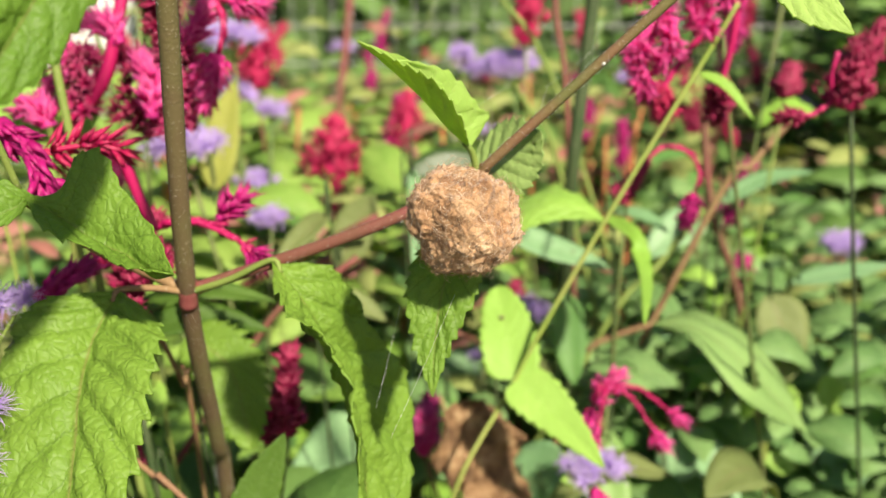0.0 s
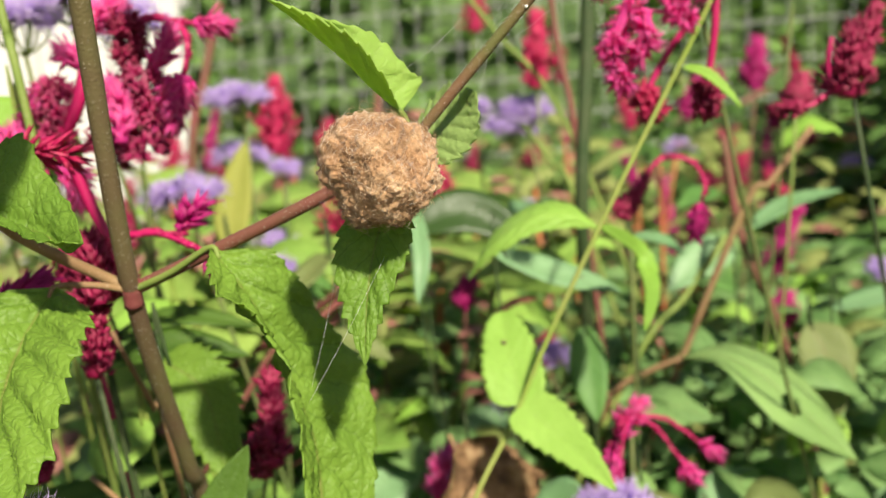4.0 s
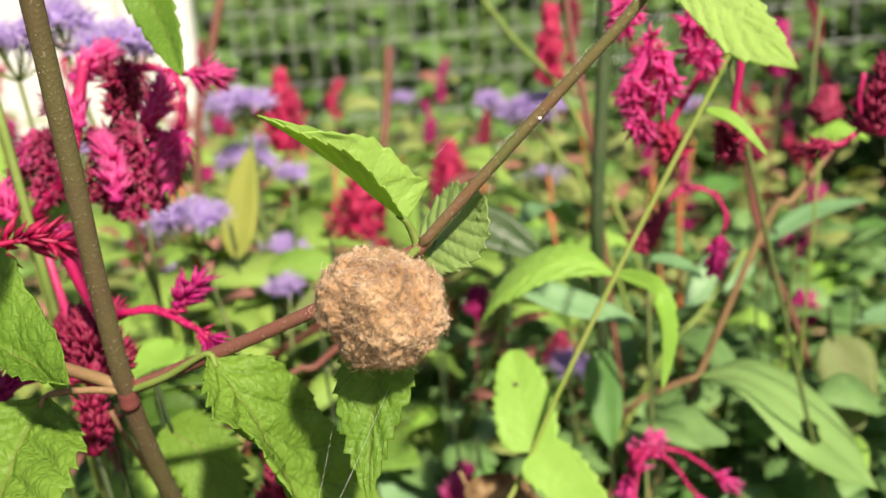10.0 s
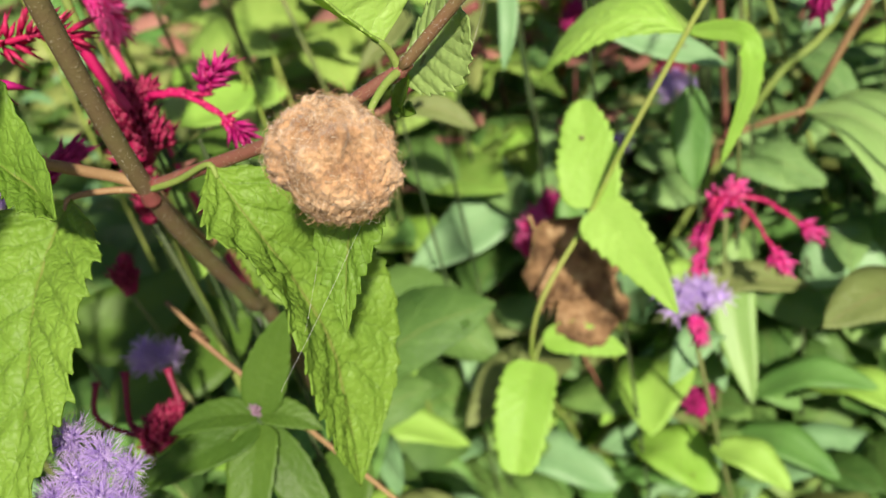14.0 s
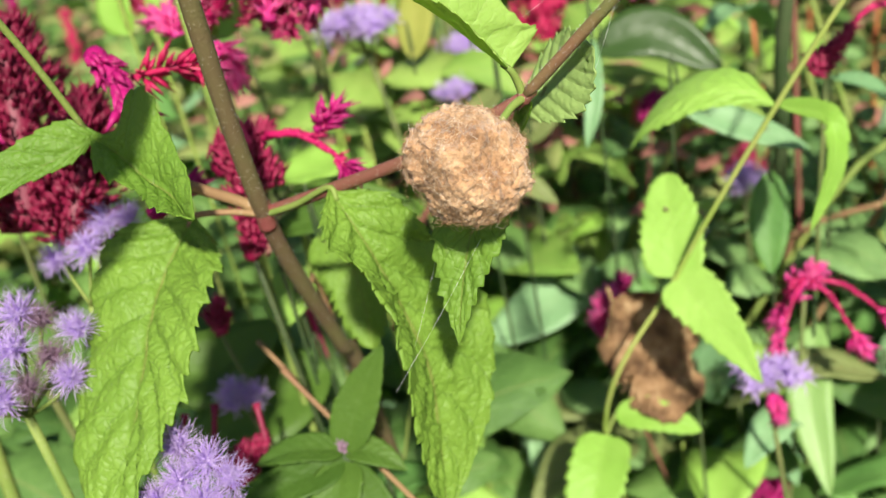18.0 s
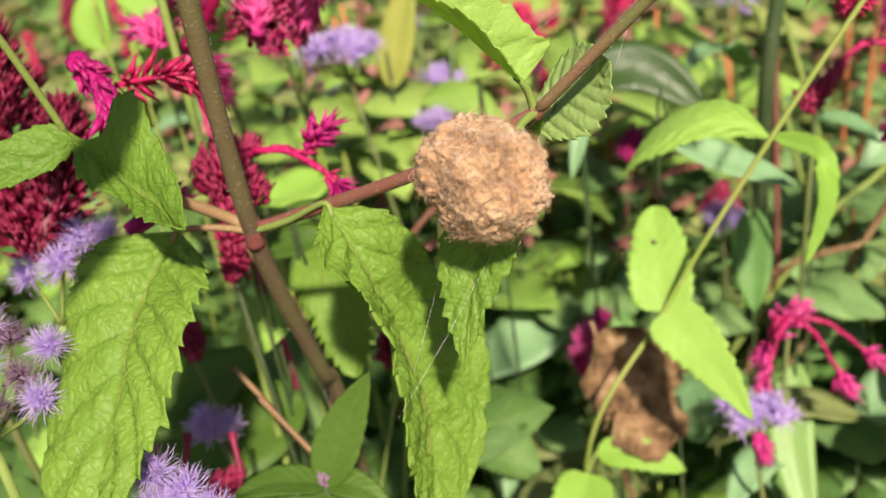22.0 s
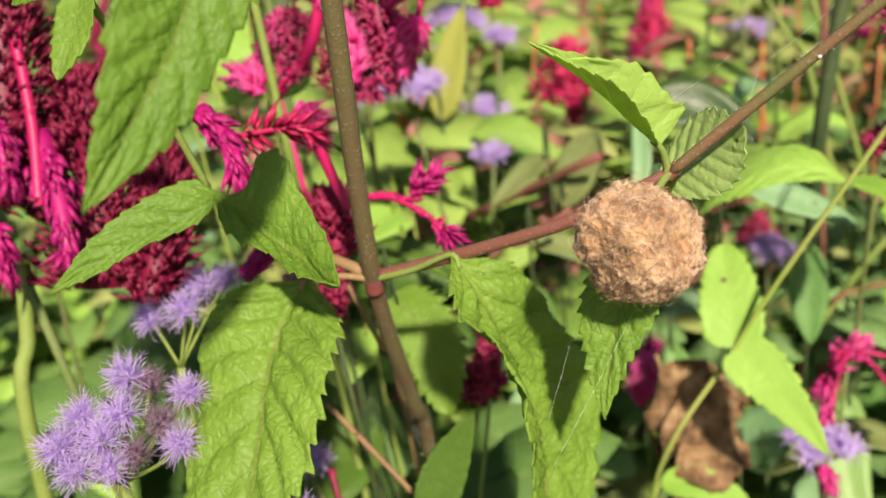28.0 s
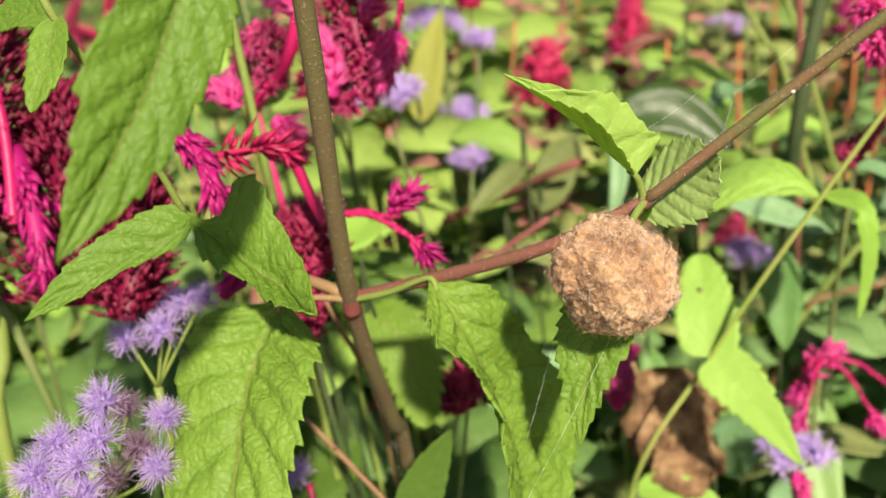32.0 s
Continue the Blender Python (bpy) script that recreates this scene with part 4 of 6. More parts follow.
leaf3(plant, [(-0.0374, 0.1133, 0.6174), (-0.0404, 0.1073, 0.6097), (-0.0424, 0.1017, 0.6014), (-0.0451, 0.0955, 0.5942), (-0.0477, 0.0890, 0.5872)],
      [(-0.0374, 0.1133, 0.6174), (-0.0419, 0.1049, 0.6131), (-0.0452, 0.0977, 0.6070), (-0.0463, 0.0930, 0.5976), (-0.0477, 0.0890, 0.5872)],
      [(-0.0374, 0.1133, 0.6174), (-0.0357, 0.1104, 0.6071), (-0.0385, 0.1048, 0.5996), (-0.0423, 0.0979, 0.5921), (-0.0477, 0.0890, 0.5872)],
      teeth=11, depth=0.13, veins=7, relief=0.0006, arch=0.05, stalk=(-0.0408, 0.1225, 0.6293), seed=5, label="large pale green leaf hanging from the top")
leaf(plant, [SMALL, (-0.0705, 0.1234, 0.6000), (-0.0720, 0.1199, 0.5942)], 0.0034, 0.0034, (0, -0.9, 0.4), a=0.4, b=0.75, teeth=7, fl=10, fr=10, n=30, label="small lime green leaf")
leaf(plant, [SMALL, (-0.0778, 0.1287, 0.6058), (-0.0835, 0.1282, 0.6032)], 0.0026, 0.0026, (0.2, -0.8, 0.5), teeth=6, n=30, label="small lime green leaf")
leaf3(plant, [(0.0398, 0.1420, 0.6062), (0.0430, 0.1372, 0.6060), (0.0462, 0.1318, 0.6036), (0.0490, 0.1262, 0.6000), (0.0523, 0.1205, 0.5959)],
      [(0.0398, 0.1420, 0.6062), (0.0417, 0.1343, 0.6045), (0.0436, 0.1280, 0.6010), (0.0465, 0.1236, 0.5974), (0.0523, 0.1205, 0.5959)],
      [(0.0398, 0.1420, 0.6062), (0.0455, 0.1385, 0.6071), (0.0496, 0.1332, 0.6048), (0.0515, 0.1268, 0.6008), (0.0523, 0.1205, 0.5959)],
      LIME_SUNLIT, teeth=10, depth=0.10, veins=7, relief=0.0004, arch=0.05, stalk=TIP, seed=11, label="lime green leaf at the end of the branch")
leaf(plant, [(-0.0525, 0.1958, 0.6247), (-0.0451, 0.1935, 0.6128), (-0.0366, 0.1803, 0.6002)], 0.0052, 0.0048, (0, -0.9, 0.3), a=0.4, b=0.7, teeth=8, fl=20, fr=20, label="small lime green leaf hanging from above")

def speck(parent, at, r, mat, label):
    bm = bmesh.new()
    bmesh.ops.create_icosphere(bm, subdivisions=2, radius=r)
    for v in bm.verts:
        v.co = V(at) + Vector((v.co.x, v.co.y * 0.6, v.co.z)) * (1 + 0.3 * noise.noise(v.co * 900))
    me = bpy.data.meshes.new("speck")
    bm.to_mesh(me)
    bm.free()
    me.polygons.foreach_set("use_smooth", [True] * len(me.polygons))
    me.materials.append(mat)
    ob = new("speck", me)
    ob.parent, ob.matrix_parent_inverse = parent, Matrix.Translation(-BASE[parent.name])
    return tagged(ob, label)


speck(plant, (-0.0600, 0.1434, 0.5424), 0.0006, STEM_DARK, "small brown spot on the leaf")
speck(plant, (0.0252, 0.1478, 0.5905), 0.0003, SILK, "pale dot on the branch")
speck(plant, (-0.0530, 0.1458, 0.5405), 0.0003, STEM_DARK, "tiny dark mark on the leaf")

# ---- the egg sac ----
SAC = Vector((0.0029, 0.1338, 0.5685))
sac = thing("egg_sac", SAC, "round tan woolly egg sac spun on the branch", "egg sac")
bm = bmesh.new()
bmesh.ops.create_icosphere(bm, subdivisions=6, radius=1.0)
for v in bm.verts:
    d = v.co.normalized()
    w = d + 0.25 * Vector((noise.noise(d * 3 + Vector((7, 0, 0))), noise.noise(d * 3 + Vector((0, 7, 0))), noise.noise(d * 3 + Vector((0, 0, 7)))))
    mat_ = 1 - abs(noise.noise(w * 6.5)) * 2
    r = 0.93 + 0.10 * max(0.0, d.z) ** 3 + 0.30 * noise.noise(d * 1.5 + Vector((3, 1, 2))) + 0.09 * noise.noise(d * 4.5) - 0.05 * mat_ - 0.05 * (1 - abs(noise.noise(w * 12)) * 2) - 0.03 * (1 - abs(noise.noise(w * 26)) * 2) + 0.05
    v.co = SAC + Vector((d.x * 0.0078, d.y * 0.0077, d.z * 0.0089)) * r
me = bpy.data.meshes.new("body")
bm.to_mesh(me)
sac_pts = [(v.co.copy(), (v.co - SAC).normalized()) for v in bm.verts]
bm.free()
me.polygons.foreach_set("use_smooth", [True] * len(me.polygons))
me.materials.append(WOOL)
ob = new("body", me)
ob.parent, ob.matrix_parent_inverse = sac, Matrix.Translation(-SAC)
bag = Bag()
rng = random.Random(8)
for i in range(6500):
    p, d = sac_pts[rng.randrange(len(sac_pts))]
    s = d.cross(Vector((rng.uniform(-1, 1), rng.uniform(-1, 1), rng.uniform(-1, 1)))).normalized()
    w = d.cross(s)
    loose = rng.random() < 0.06
    ln = rng.uniform(0.0012, 0.0026) if loose else rng.uniform(0.0007, 0.0020)
    lift = rng.uniform(0.25, 0.7) if loose else rng.uniform(0.05, 0.22)
    bow = rng.uniform(-.45, .45)
    q = [p - d * 0.0001, p + (s * 0.35 + w * bow * 0.6 + d * lift * 0.7) * ln, p + (s * 0.7 + w * bow + d * lift) * ln, p + (s * 0.95 + w * bow * 0.5 + d * lift * 0.6) * ln]
    bag.add(*tube_data(q, 0.000022, 0.000012, 6, 3))
tagged(bag.put("fuzz", FIBRE, sac, "loose tan silk fibres"), kind="stuff")

# silk lines between sac, leaves and branch
for a_, b_ in (((0.0187, 0.1696, 0.5850), (0.0301, 0.1794, 0.5926)), ((0.0150, 0.1618, 0.5720), (0.0187, 0.1696, 0.5850)), ((0.0021, 0.1398, 0.5556), (-0.0076, 0.1229, 0.5386)), ((0.0058, 0.1547, 0.5831), (0.0144, 0.1563, 0.5896)), ((-0.0109, 0.1391, 0.5359), (-0.0071, 0.1457, 0.5511)), ((0.0011, 0.1548, 0.5797), (0.0036, 0.1564, 0.5756))):
    tagged(tube("silk_thread", [a_, (V(a_) + V(b_)) / 2 - Vector((0, 0, 0.0004)), b_], 0.000013, 0.000013, SILK, None, n=6, seg=4), "fine white silk thread tied to the plant", "silk thread", "silk threads")

# ---- the second toothed-leaf plant, behind ----
NR = Vector((0.0429, 0.2374, 0.5445))
NR2 = Vector((0.0200, 0.2390, 0.4985))
herb = thing("flowering_herb", (0.0, 0.42, 0.0), "slender herb with a green stem and lime leaves", "plant")
tube("stem", [(0.0, 0.42, 0.0), (0.0, 0.33, 0.30), (-0.0005, 0.2416, 0.4456), NR2, NR, (0.0650, 0.2375, 0.5845), (0.0730, 0.2370, 0.5995)], 0.00075, 0.0006, STEM_LIME, herb, n=50, seg=9)
leaf3(herb, [(0.0429, 0.2374, 0.5440), (0.0356, 0.2370, 0.5478), (0.0281, 0.2370, 0.5484), (0.0206, 0.2385, 0.5452), (0.0141, 0.2405, 0.5395), (0.0088, 0.2419, 0.5320)],
      [(0.0429, 0.2374, 0.5440), (0.0369, 0.2433, 0.5492), (0.0301, 0.2466, 0.5505), (0.0218, 0.2472, 0.5476), (0.0144, 0.2454, 0.5411), (0.0088, 0.2419, 0.5320)],
      [(0.0429, 0.2374, 0.5440), (0.0339, 0.2359, 0.5447), (0.0260, 0.2351, 0.5439), (0.0196, 0.2358, 0.5407), (0.0137, 0.2385, 0.5372), (0.0088, 0.2419, 0.5320)],
      LIME2, teeth=12, depth=0.10, dl=0.3, veins=7, relief=0.0006, arch=0.04, seed=9, label="arching lime green leaf folded over its rib")
leaf(herb, [NR, (0.0549, 0.2618, 0.5334), (0.0568, 0.2531, 0.5254), (0.0506, 0.2199, 0.5214)], 0.0036, 0.0036, (0.3, -0.85, 0.45), LIME2, a=0.5, b=0.7, teeth=9, fl=25, fr=25, label="narrow curling lime green leaf")
leaf(herb, [NR2, (0.0182, 0.2475, 0.5095), (0.0158, 0.258, 0.5195)], 0.0088, 0.0086, (0, -0.95, 0.2), LIME2, a=0.20, b=0.50, teeth=9, fl=4, fr=6, label="upright lime leaf with a small brown spot")
speck(herb, (0.0166, 0.2498, 0.5128), 0.0007, STEM, "small brown spot on the leaf")
leaf(herb, [NR2 + Vector((0, 0, 0.0)), (0.0298, 0.2303, 0.4925), (0.0417, 0.2161, 0.4836)], 0.0078, 0.0076, (0, -0.8, 0.6), LIME2, a=0.24, b=0.85, teeth=9, fl=6, fr=10, label="drooping lime green leaf")
leaf(herb, [(0.0020, 0.2471, 0.4490), (0.0137, 0.2463, 0.4504), (0.0263, 0.2452, 0.4470)], 0.0050, 0.0055, (0, -0.7, 0.7), LIME2, a=0.4, b=0.7, teeth=8, stalk=(-0.0006, 0.2445, 0.4425), label="lime green leaf")
leaf(herb, [(0.0007, 0.2391, 0.4469), (-0.0007, 0.2262, 0.4411), (-0.0021, 0.2142, 0.4269)], 0.0092, 0.0088, (0, -0.8, 0.6), LIME2, a=0.22, b=0.35, teeth=9, label="broad lime green leaf")
leaf(herb, [(0.0649, 0.2372, 0.5824), (0.0709, 0.2342, 0.5794), (0.0769, 0.2295, 0.5715)], 0.0017, 0.0017, (0, -0.7, 0.7), LIME2, teeth=7, label="narrow lime green leaf")

# ---- leaves low on the near plants ----
low = thing("young_herb", (-0.032, 0.23, 0.0), "young herb with whorls of narrow green leaves", "plant")
STAR = Vector((-0.0409, 0.1634, 0.4937))
tube("stem", [(-0.032, 0.23, 0.0), (-0.036, 0.195, 0.30), (-0.0405, 0.168, 0.455), STAR], 0.0013, 0.0010, STEM_DARK, low, n=14, seg=8)
spike(low, [STAR - Vector((0, 0, 0.001)), STAR + Vector((0, -0.0004, 0.0008)), STAR + Vector((0, -0.0008, 0.0018))], 0.0015, 0.0010, MAUVE, 26, 0.0018, 0.0009, 5, "bud", "small dark bud at the centre of the leaves")
# whorl leaves wear the green that has shade mixed into it
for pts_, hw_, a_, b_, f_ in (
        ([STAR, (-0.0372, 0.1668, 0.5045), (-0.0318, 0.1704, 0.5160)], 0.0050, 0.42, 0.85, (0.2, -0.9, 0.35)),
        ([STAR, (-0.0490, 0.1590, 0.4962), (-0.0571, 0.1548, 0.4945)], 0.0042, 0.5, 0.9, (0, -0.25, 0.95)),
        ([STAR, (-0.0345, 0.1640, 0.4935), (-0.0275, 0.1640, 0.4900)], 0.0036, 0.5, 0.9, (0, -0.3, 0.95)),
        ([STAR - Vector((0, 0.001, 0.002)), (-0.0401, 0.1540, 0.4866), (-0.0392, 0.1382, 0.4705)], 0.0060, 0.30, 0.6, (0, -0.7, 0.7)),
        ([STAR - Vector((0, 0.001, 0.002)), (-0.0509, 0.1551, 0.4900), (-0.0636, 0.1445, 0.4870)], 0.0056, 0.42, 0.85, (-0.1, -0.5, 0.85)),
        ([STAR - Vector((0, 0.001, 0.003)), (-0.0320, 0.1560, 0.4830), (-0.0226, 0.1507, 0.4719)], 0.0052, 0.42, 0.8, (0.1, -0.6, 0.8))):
    leaf(low, pts_, hw_, hw_, f_, SHADED_LEAF, a=a_, b=b_, teeth=7, depth=0.03, fl=10, fr=12, n=44)

# ---- plumed flowers ----
def celosia(foot, label="magenta plumed flower on a reddish stem", name="plumed_flower"):
    return thing(name, foot, label, "flower", "plumed flowers")


def arm(parent, pts, r=0.0009, tip=0.0030, count=40, mat=None, seed=1, tlen=0.0075):
    """A bare pink stalk with a tuft at its end."""
    spike(parent, pts, r * 1.25, r * 1.1, PINKARM, 90, 0.0030, 0.0011, seed + 7, "flower_stalk", tail=1.6)
    d = (V(pts[-1]) - V(pts[-2])).normalized()
    spike(parent, [V(pts[-1]) - d * 0.001, V(pts[-1]) + d * tlen * 0.5, V(pts[-1]) + d * tlen], tip, tip * 0.5, mat or MAGENTA, count, 0.0048, 0.0014, seed, "flower_tuft", tail=0.7)


def stem_to(parent, foot, top, r=0.0014, mat=None, sway=0.01):
    a, b = V(foot), V(top)
    tube("stem", [a, a.lerp(b, 0.5) + Vector((sway, sway * 0.5, 0)), b], r * 0.85, r * 0.5, mat or STEM_OLIVE, parent, n=12, seg=7)


# spreading flower at the right
f = celosia((0.06, 0.33, 0))
c = Vector((0.0526, 0.2727, 0.4826))
stem_to(f, (0.10, 0.38, 0), c, 0.0012, None, -0.02)
spike(f, [c - Vector((0.004, 0, 0.006)), c, c + Vector((0.003, -0.002, 0.004))], 0.0046, 0.0038, HOTPINK, 60, 0.0036, 0.0013, 21)
for i, e in enumerate(((0.0734, 0.2749, 0.4717), (0.0655, 0.2624, 0.4710), (0.0469, 0.2582, 0.4734), (0.0468, 0.2688, 0.4750))):
    arm(f, [c, c.lerp(V(e), 0.5) + Vector((0, 0, 0.003)), e], 0.0006, 0.0018, 20, HOTPINK, seed=30 + i, tlen=0.004)

# hooked flower
f = celosia((0.075, 0.34, 0), "magenta plumed flower with a hooked drooping tail")
c = Vector((0.0546, 0.2691, 0.5463))
stem_to(f, (0.02, 0.40, 0), c, 0.0012, None, 0.02)
spike(f, [(0.0513, 0.2683, 0.5425), c, (0.0589, 0.2702, 0.5524)], 0.0036, 0.0028, CRIMSON, 110, seed=41)
arm(f, [(0.0580, 0.2700, 0.5517), (0.0638, 0.2712, 0.5578), (0.0718, 0.2717, 0.5571), (0.0760, 0.2712, 0.5509), (0.0742, 0.2701, 0.5438)], 0.0011, 0.0028, 60, seed=42, tlen=0.006)

# hanging bunch, upper right
f = celosia((0.10, 0.40, 0), "bright magenta bunch of drooping plumed flowers")
stem_to(f, (0.16, 0.42, 0), (0.0685, 0.2405, 0.6054), 0.0012, None, 0.03)
for i, (p, q, r, mt) in enumerate((((0.0524, 0.2334, 0.5989), (0.0459, 0.2314, 0.5872), 0.0050, HOTPINK), ((0.0560, 0.2313, 0.5959), (0.0536, 0.2297, 0.5855), 0.0052, HOTPINK), ((0.0479, 0.2315, 0.5871), (0.0496, 0.2305, 0.5784), 0.0046, HOTPINK), ((0.0617, 0.2370, 0.6054), (0.0640, 0.2355, 0.5932), 0.0060, HOTPINK), ((0.0701, 0.2413, 0.6108), (0.0717, 0.2400, 0.5998), 0.0052, HOTPINK), ((0.0554, 0.2459, 0.5774), (0.0580, 0.2452, 0.5701), 0.0052, SCARLET), ((0.0707, 0.2422, 0.5788), (0.0704, 0.2410, 0.5704), 0.0045, CRIMSON), ((0.0488, 0.2346, 0.6097), (0.0458, 0.2334, 0.6025), 0.0045, HOTPINK))):
    star_bunch(f, [p, V(p).lerp(V(q), 0.5) + Vector((0.001, -0.001, 0)), q], r * 0.62, mt, 11 if mt is HOTPINK else 40, 0.0046 if mt is HOTPINK else 0.0034, 0.0014, 50 + i)
    if mt is HOTPINK:
        spike(f, [p, V(p).lerp(V(q), 0.5), q], r * 0.50, r * 0.40, mt, 30, 0.0046, 0.0014, 350 + i, tail=0.6)
tube("flower_stalk", [(0.0739, 0.2407, 0.6038), (0.0734, 0.2400, 0.5916), (0.0714, 0.2420, 0.5774)], 0.0010, 0.0009, PINKARM, f, n=12, seg=7)
tube("flower_stalk", [(0.0735, 0.2449, 0.5974), (0.0652, 0.2452, 0.5896), (0.0568, 0.2459, 0.5766)], 0.0009, 0.0009, PINKARM, f, n=12, seg=7)

# dark plume at the far right
f = celosia((0.12, 0.36, 0), "dark crimson plumed flower on a grey stem")
stem_to(f, (0.22, 0.42, 0), (0.1093, 0.2505, 0.5749), 0.0012, STEM_DARK, 0.02)
spike(f, [(0.1071, 0.2499, 0.5721), (0.1103, 0.2515, 0.5820), (0.1165, 0.2534, 0.5931)], 0.0062, 0.0042, CRIMSON, 300, seed=61)
arm(f, [(0.1058, 0.2502, 0.5750), (0.0999, 0.2493, 0.5710), (0.0955, 0.2489, 0.5705)], 0.0010, 0.0026, 40, CRIMSON, 62, 0.005)
tube("flower_stalk", [(0.1043, 0.2500, 0.5737), (0.1034, 0.2498, 0.5808), (0.1043, 0.2497, 0.5871)], 0.0009, 0.0006, PINKARM, f, n=10, seg=6)

# large cluster behind the stem, upper left
f = celosia((-0.10, 0.34, 0), "large magenta plumed flower with drooping tails")
stem_to(f, (-0.10, 0.34, 0), (-0.0875, 0.2147, 0.5711), 0.002, PINKARM)
tube("flower_stalk", [(-0.0875, 0.2147, 0.5711), (-0.0777, 0.2148, 0.5824), (-0.0735, 0.2160, 0.5963), (-0.0713, 0.2173, 0.6052)], 0.0018, 0.0012, PINKARM, f, n=16, seg=8)
for i, (p, q, r, mt, cnt) in enumerate((((-0.0632, 0.2142, 0.5701), (-0.0612, 0.2171, 0.5906), 0.0056, ROSE, 330), ((-0.0663, 0.2170, 0.5921), (-0.0633, 0.2185, 0.6023), 0.0046, ROSE, 160), ((-0.0828, 0.2155, 0.5748), (-0.0836, 0.2173, 0.5891), 0.0048, ROSE, 200), ((-0.0739, 0.2206, 0.5701), (-0.0705, 0.2233, 0.5886), 0.0056, ROSE, 220), ((-0.0783, 0.2051, 0.5701), (-0.0742, 0.2045, 0.5637), 0.0040, HOTPINK, 110), ((-0.0582, 0.2143, 0.5904), (-0.0541, 0.2155, 0.5972), 0.0030, HOTPINK, 70), ((-0.0737, 0.2152, 0.5905), (-0.0781, 0.2155, 0.5952), 0.0035, HOTPINK, 90), ((-0.0844, 0.2165, 0.5904), (-0.0899, 0.2149, 0.5816), 0.0030, HOTPINK, 70), ((-0.0660, 0.2106, 0.5743), (-0.0675, 0.2120, 0.5857), 0.0034, HOTPINK, 90), ((-0.0552, 0.2160, 0.5865), (-0.0581, 0.2146, 0.5776), 0.0030, HOTPINK, 70), ((-0.0757, 0.2204, 0.6005), (-0.0690, 0.2216, 0.6054), 0.0040, HOTPINK, 90), ((-0.0875, 0.2058, 0.5729), (-0.0917, 0.2060, 0.5769), 0.0040, HOTPINK, 110))):
    way_ = [p, V(p).lerp(V(q), 0.5) + Vector((0.001, 0.0, 0.001)), q]
    if mt is ROSE:
        star_bunch(f, way_, r * 0.95, CRIMSON if i % 2 else ROSE, cnt // 4, 0.0040, 0.0012, 270 + i)
    else:
        spike(f, way_, r, r * 0.75, mt, cnt, 0.0050, 0.0012, 70 + i)
arm(f, [(-0.0634, 0.2184, 0.6010), (-0.0585, 0.2178, 0.6020), (-0.0517, 0.2171, 0.6006), (-0.0473, 0.2173, 0.5999)], 0.0014, 0.0024, 50, HOTPINK, seed=81, tlen=0.004)
arm(f, [(-0.0524, 0.2171, 0.6010), (-0.0497, 0.2147, 0.5969), (-0.0495, 0.2131, 0.5924), (-0.0510, 0.2124, 0.5875)], 0.0014, 0.0042, 110, HOTPINK, seed=82, tlen=0.009)

# cluster by the joint
f = celosia((-0.09, 0.30, 0), "dark crimson plumed flower with pink tails")
stem_to(f, (-0.09, 0.30, 0), (-0.0666, 0.1850, 0.5270), 0.0013, STEM_DARK)
for i, (p, q, r, mt, cnt) in enumerate((((-0.0672, 0.1850, 0.5270), (-0.0648, 0.1874, 0.5442), 0.0034, CRIMSON, 170), ((-0.0635, 0.1852, 0.5422), (-0.0653, 0.1868, 0.5548), 0.0058, CRIMSON, 260), ((-0.0722, 0.1873, 0.5474), (-0.0604, 0.1892, 0.5554), 0.0052, CRIMSON, 180))):
    spike(f, [p, V(p).lerp(V(q), 0.5), q], r, r * 0.85, mt, cnt, 0.0046, 0.0012, 90 + i)
arm(f, [(-0.0592, 0.1862, 0.5547), (-0.0530, 0.1858, 0.5563), (-0.0474, 0.1861, 0.5555), (-0.0457, 0.1865, 0.5571)], 0.0011, 0.0022, 36, seed=95, tlen=0.0045)
arm(f, [(-0.0576, 0.1854, 0.5559), (-0.0504, 0.1850, 0.5560), (-0.0431, 0.1831, 0.5535), (-0.0401, 0.1821, 0.5515)], 0.0012, 0.0012, 14, seed=96, tlen=0.003)

# big dark cluster at the left edge
f = celosia((-0.15, 0.26, 0), "large dark crimson plumed flower cluster")
stem_to(f, (-0.15, 0.26, 0), (-0.1252, 0.1632, 0.5417), 0.002)
for i, (p, q, r, mt, cnt) in enumerate((((-0.1303, 0.1676, 0.5581), (-0.1319, 0.1866, 0.6109), 0.012, DEEP, 620), ((-0.1131, 0.1716, 0.5387), (-0.1179, 0.1858, 0.5813), 0.013, DEEP, 620), ((-0.1006, 0.1692, 0.5364), (-0.1007, 0.1852, 0.5647), 0.0085, DEEP, 380), ((-0.1319, 0.1692, 0.5789), (-0.1222, 0.1621, 0.5663), 0.0050, MAGENTA, 150), ((-0.1203, 0.1706, 0.5724), (-0.1075, 0.1564, 0.5530), 0.0055, MAGENTA, 170), ((-0.1275, 0.1578, 0.5591), (-0.1214, 0.1544, 0.5508), 0.0045, MAGENTA, 110), ((-0.0798, 0.1669, 0.5781), (-0.0704, 0.1601, 0.5695), 0.0045, MAGENTA, 150), ((-0.0744, 0.1690, 0.5730), (-0.0608, 0.1734, 0.5730), 0.0011, SCARLET, 26), ((-0.0774, 0.1686, 0.5444), (-0.0719, 0.1718, 0.5484), 0.0042, MAGENTA, 90))):
    if mt is MAGENTA:
        spike(f, [p, V(p).lerp(V(q), 0.5) + Vector((0.001, 0, 0.001)), q], r, r * 0.8, mt, int(cnt * 0.42), 0.0062, 0.0021, 100 + i, tail=1.15)
    else:
        spike(f, [p, V(p).lerp(V(q), 0.5) + Vector((0.001, 0, 0.001)), q], r, r * 0.8, mt, cnt, 0.0058, 0.0015, 100 + i, tail=0.5)
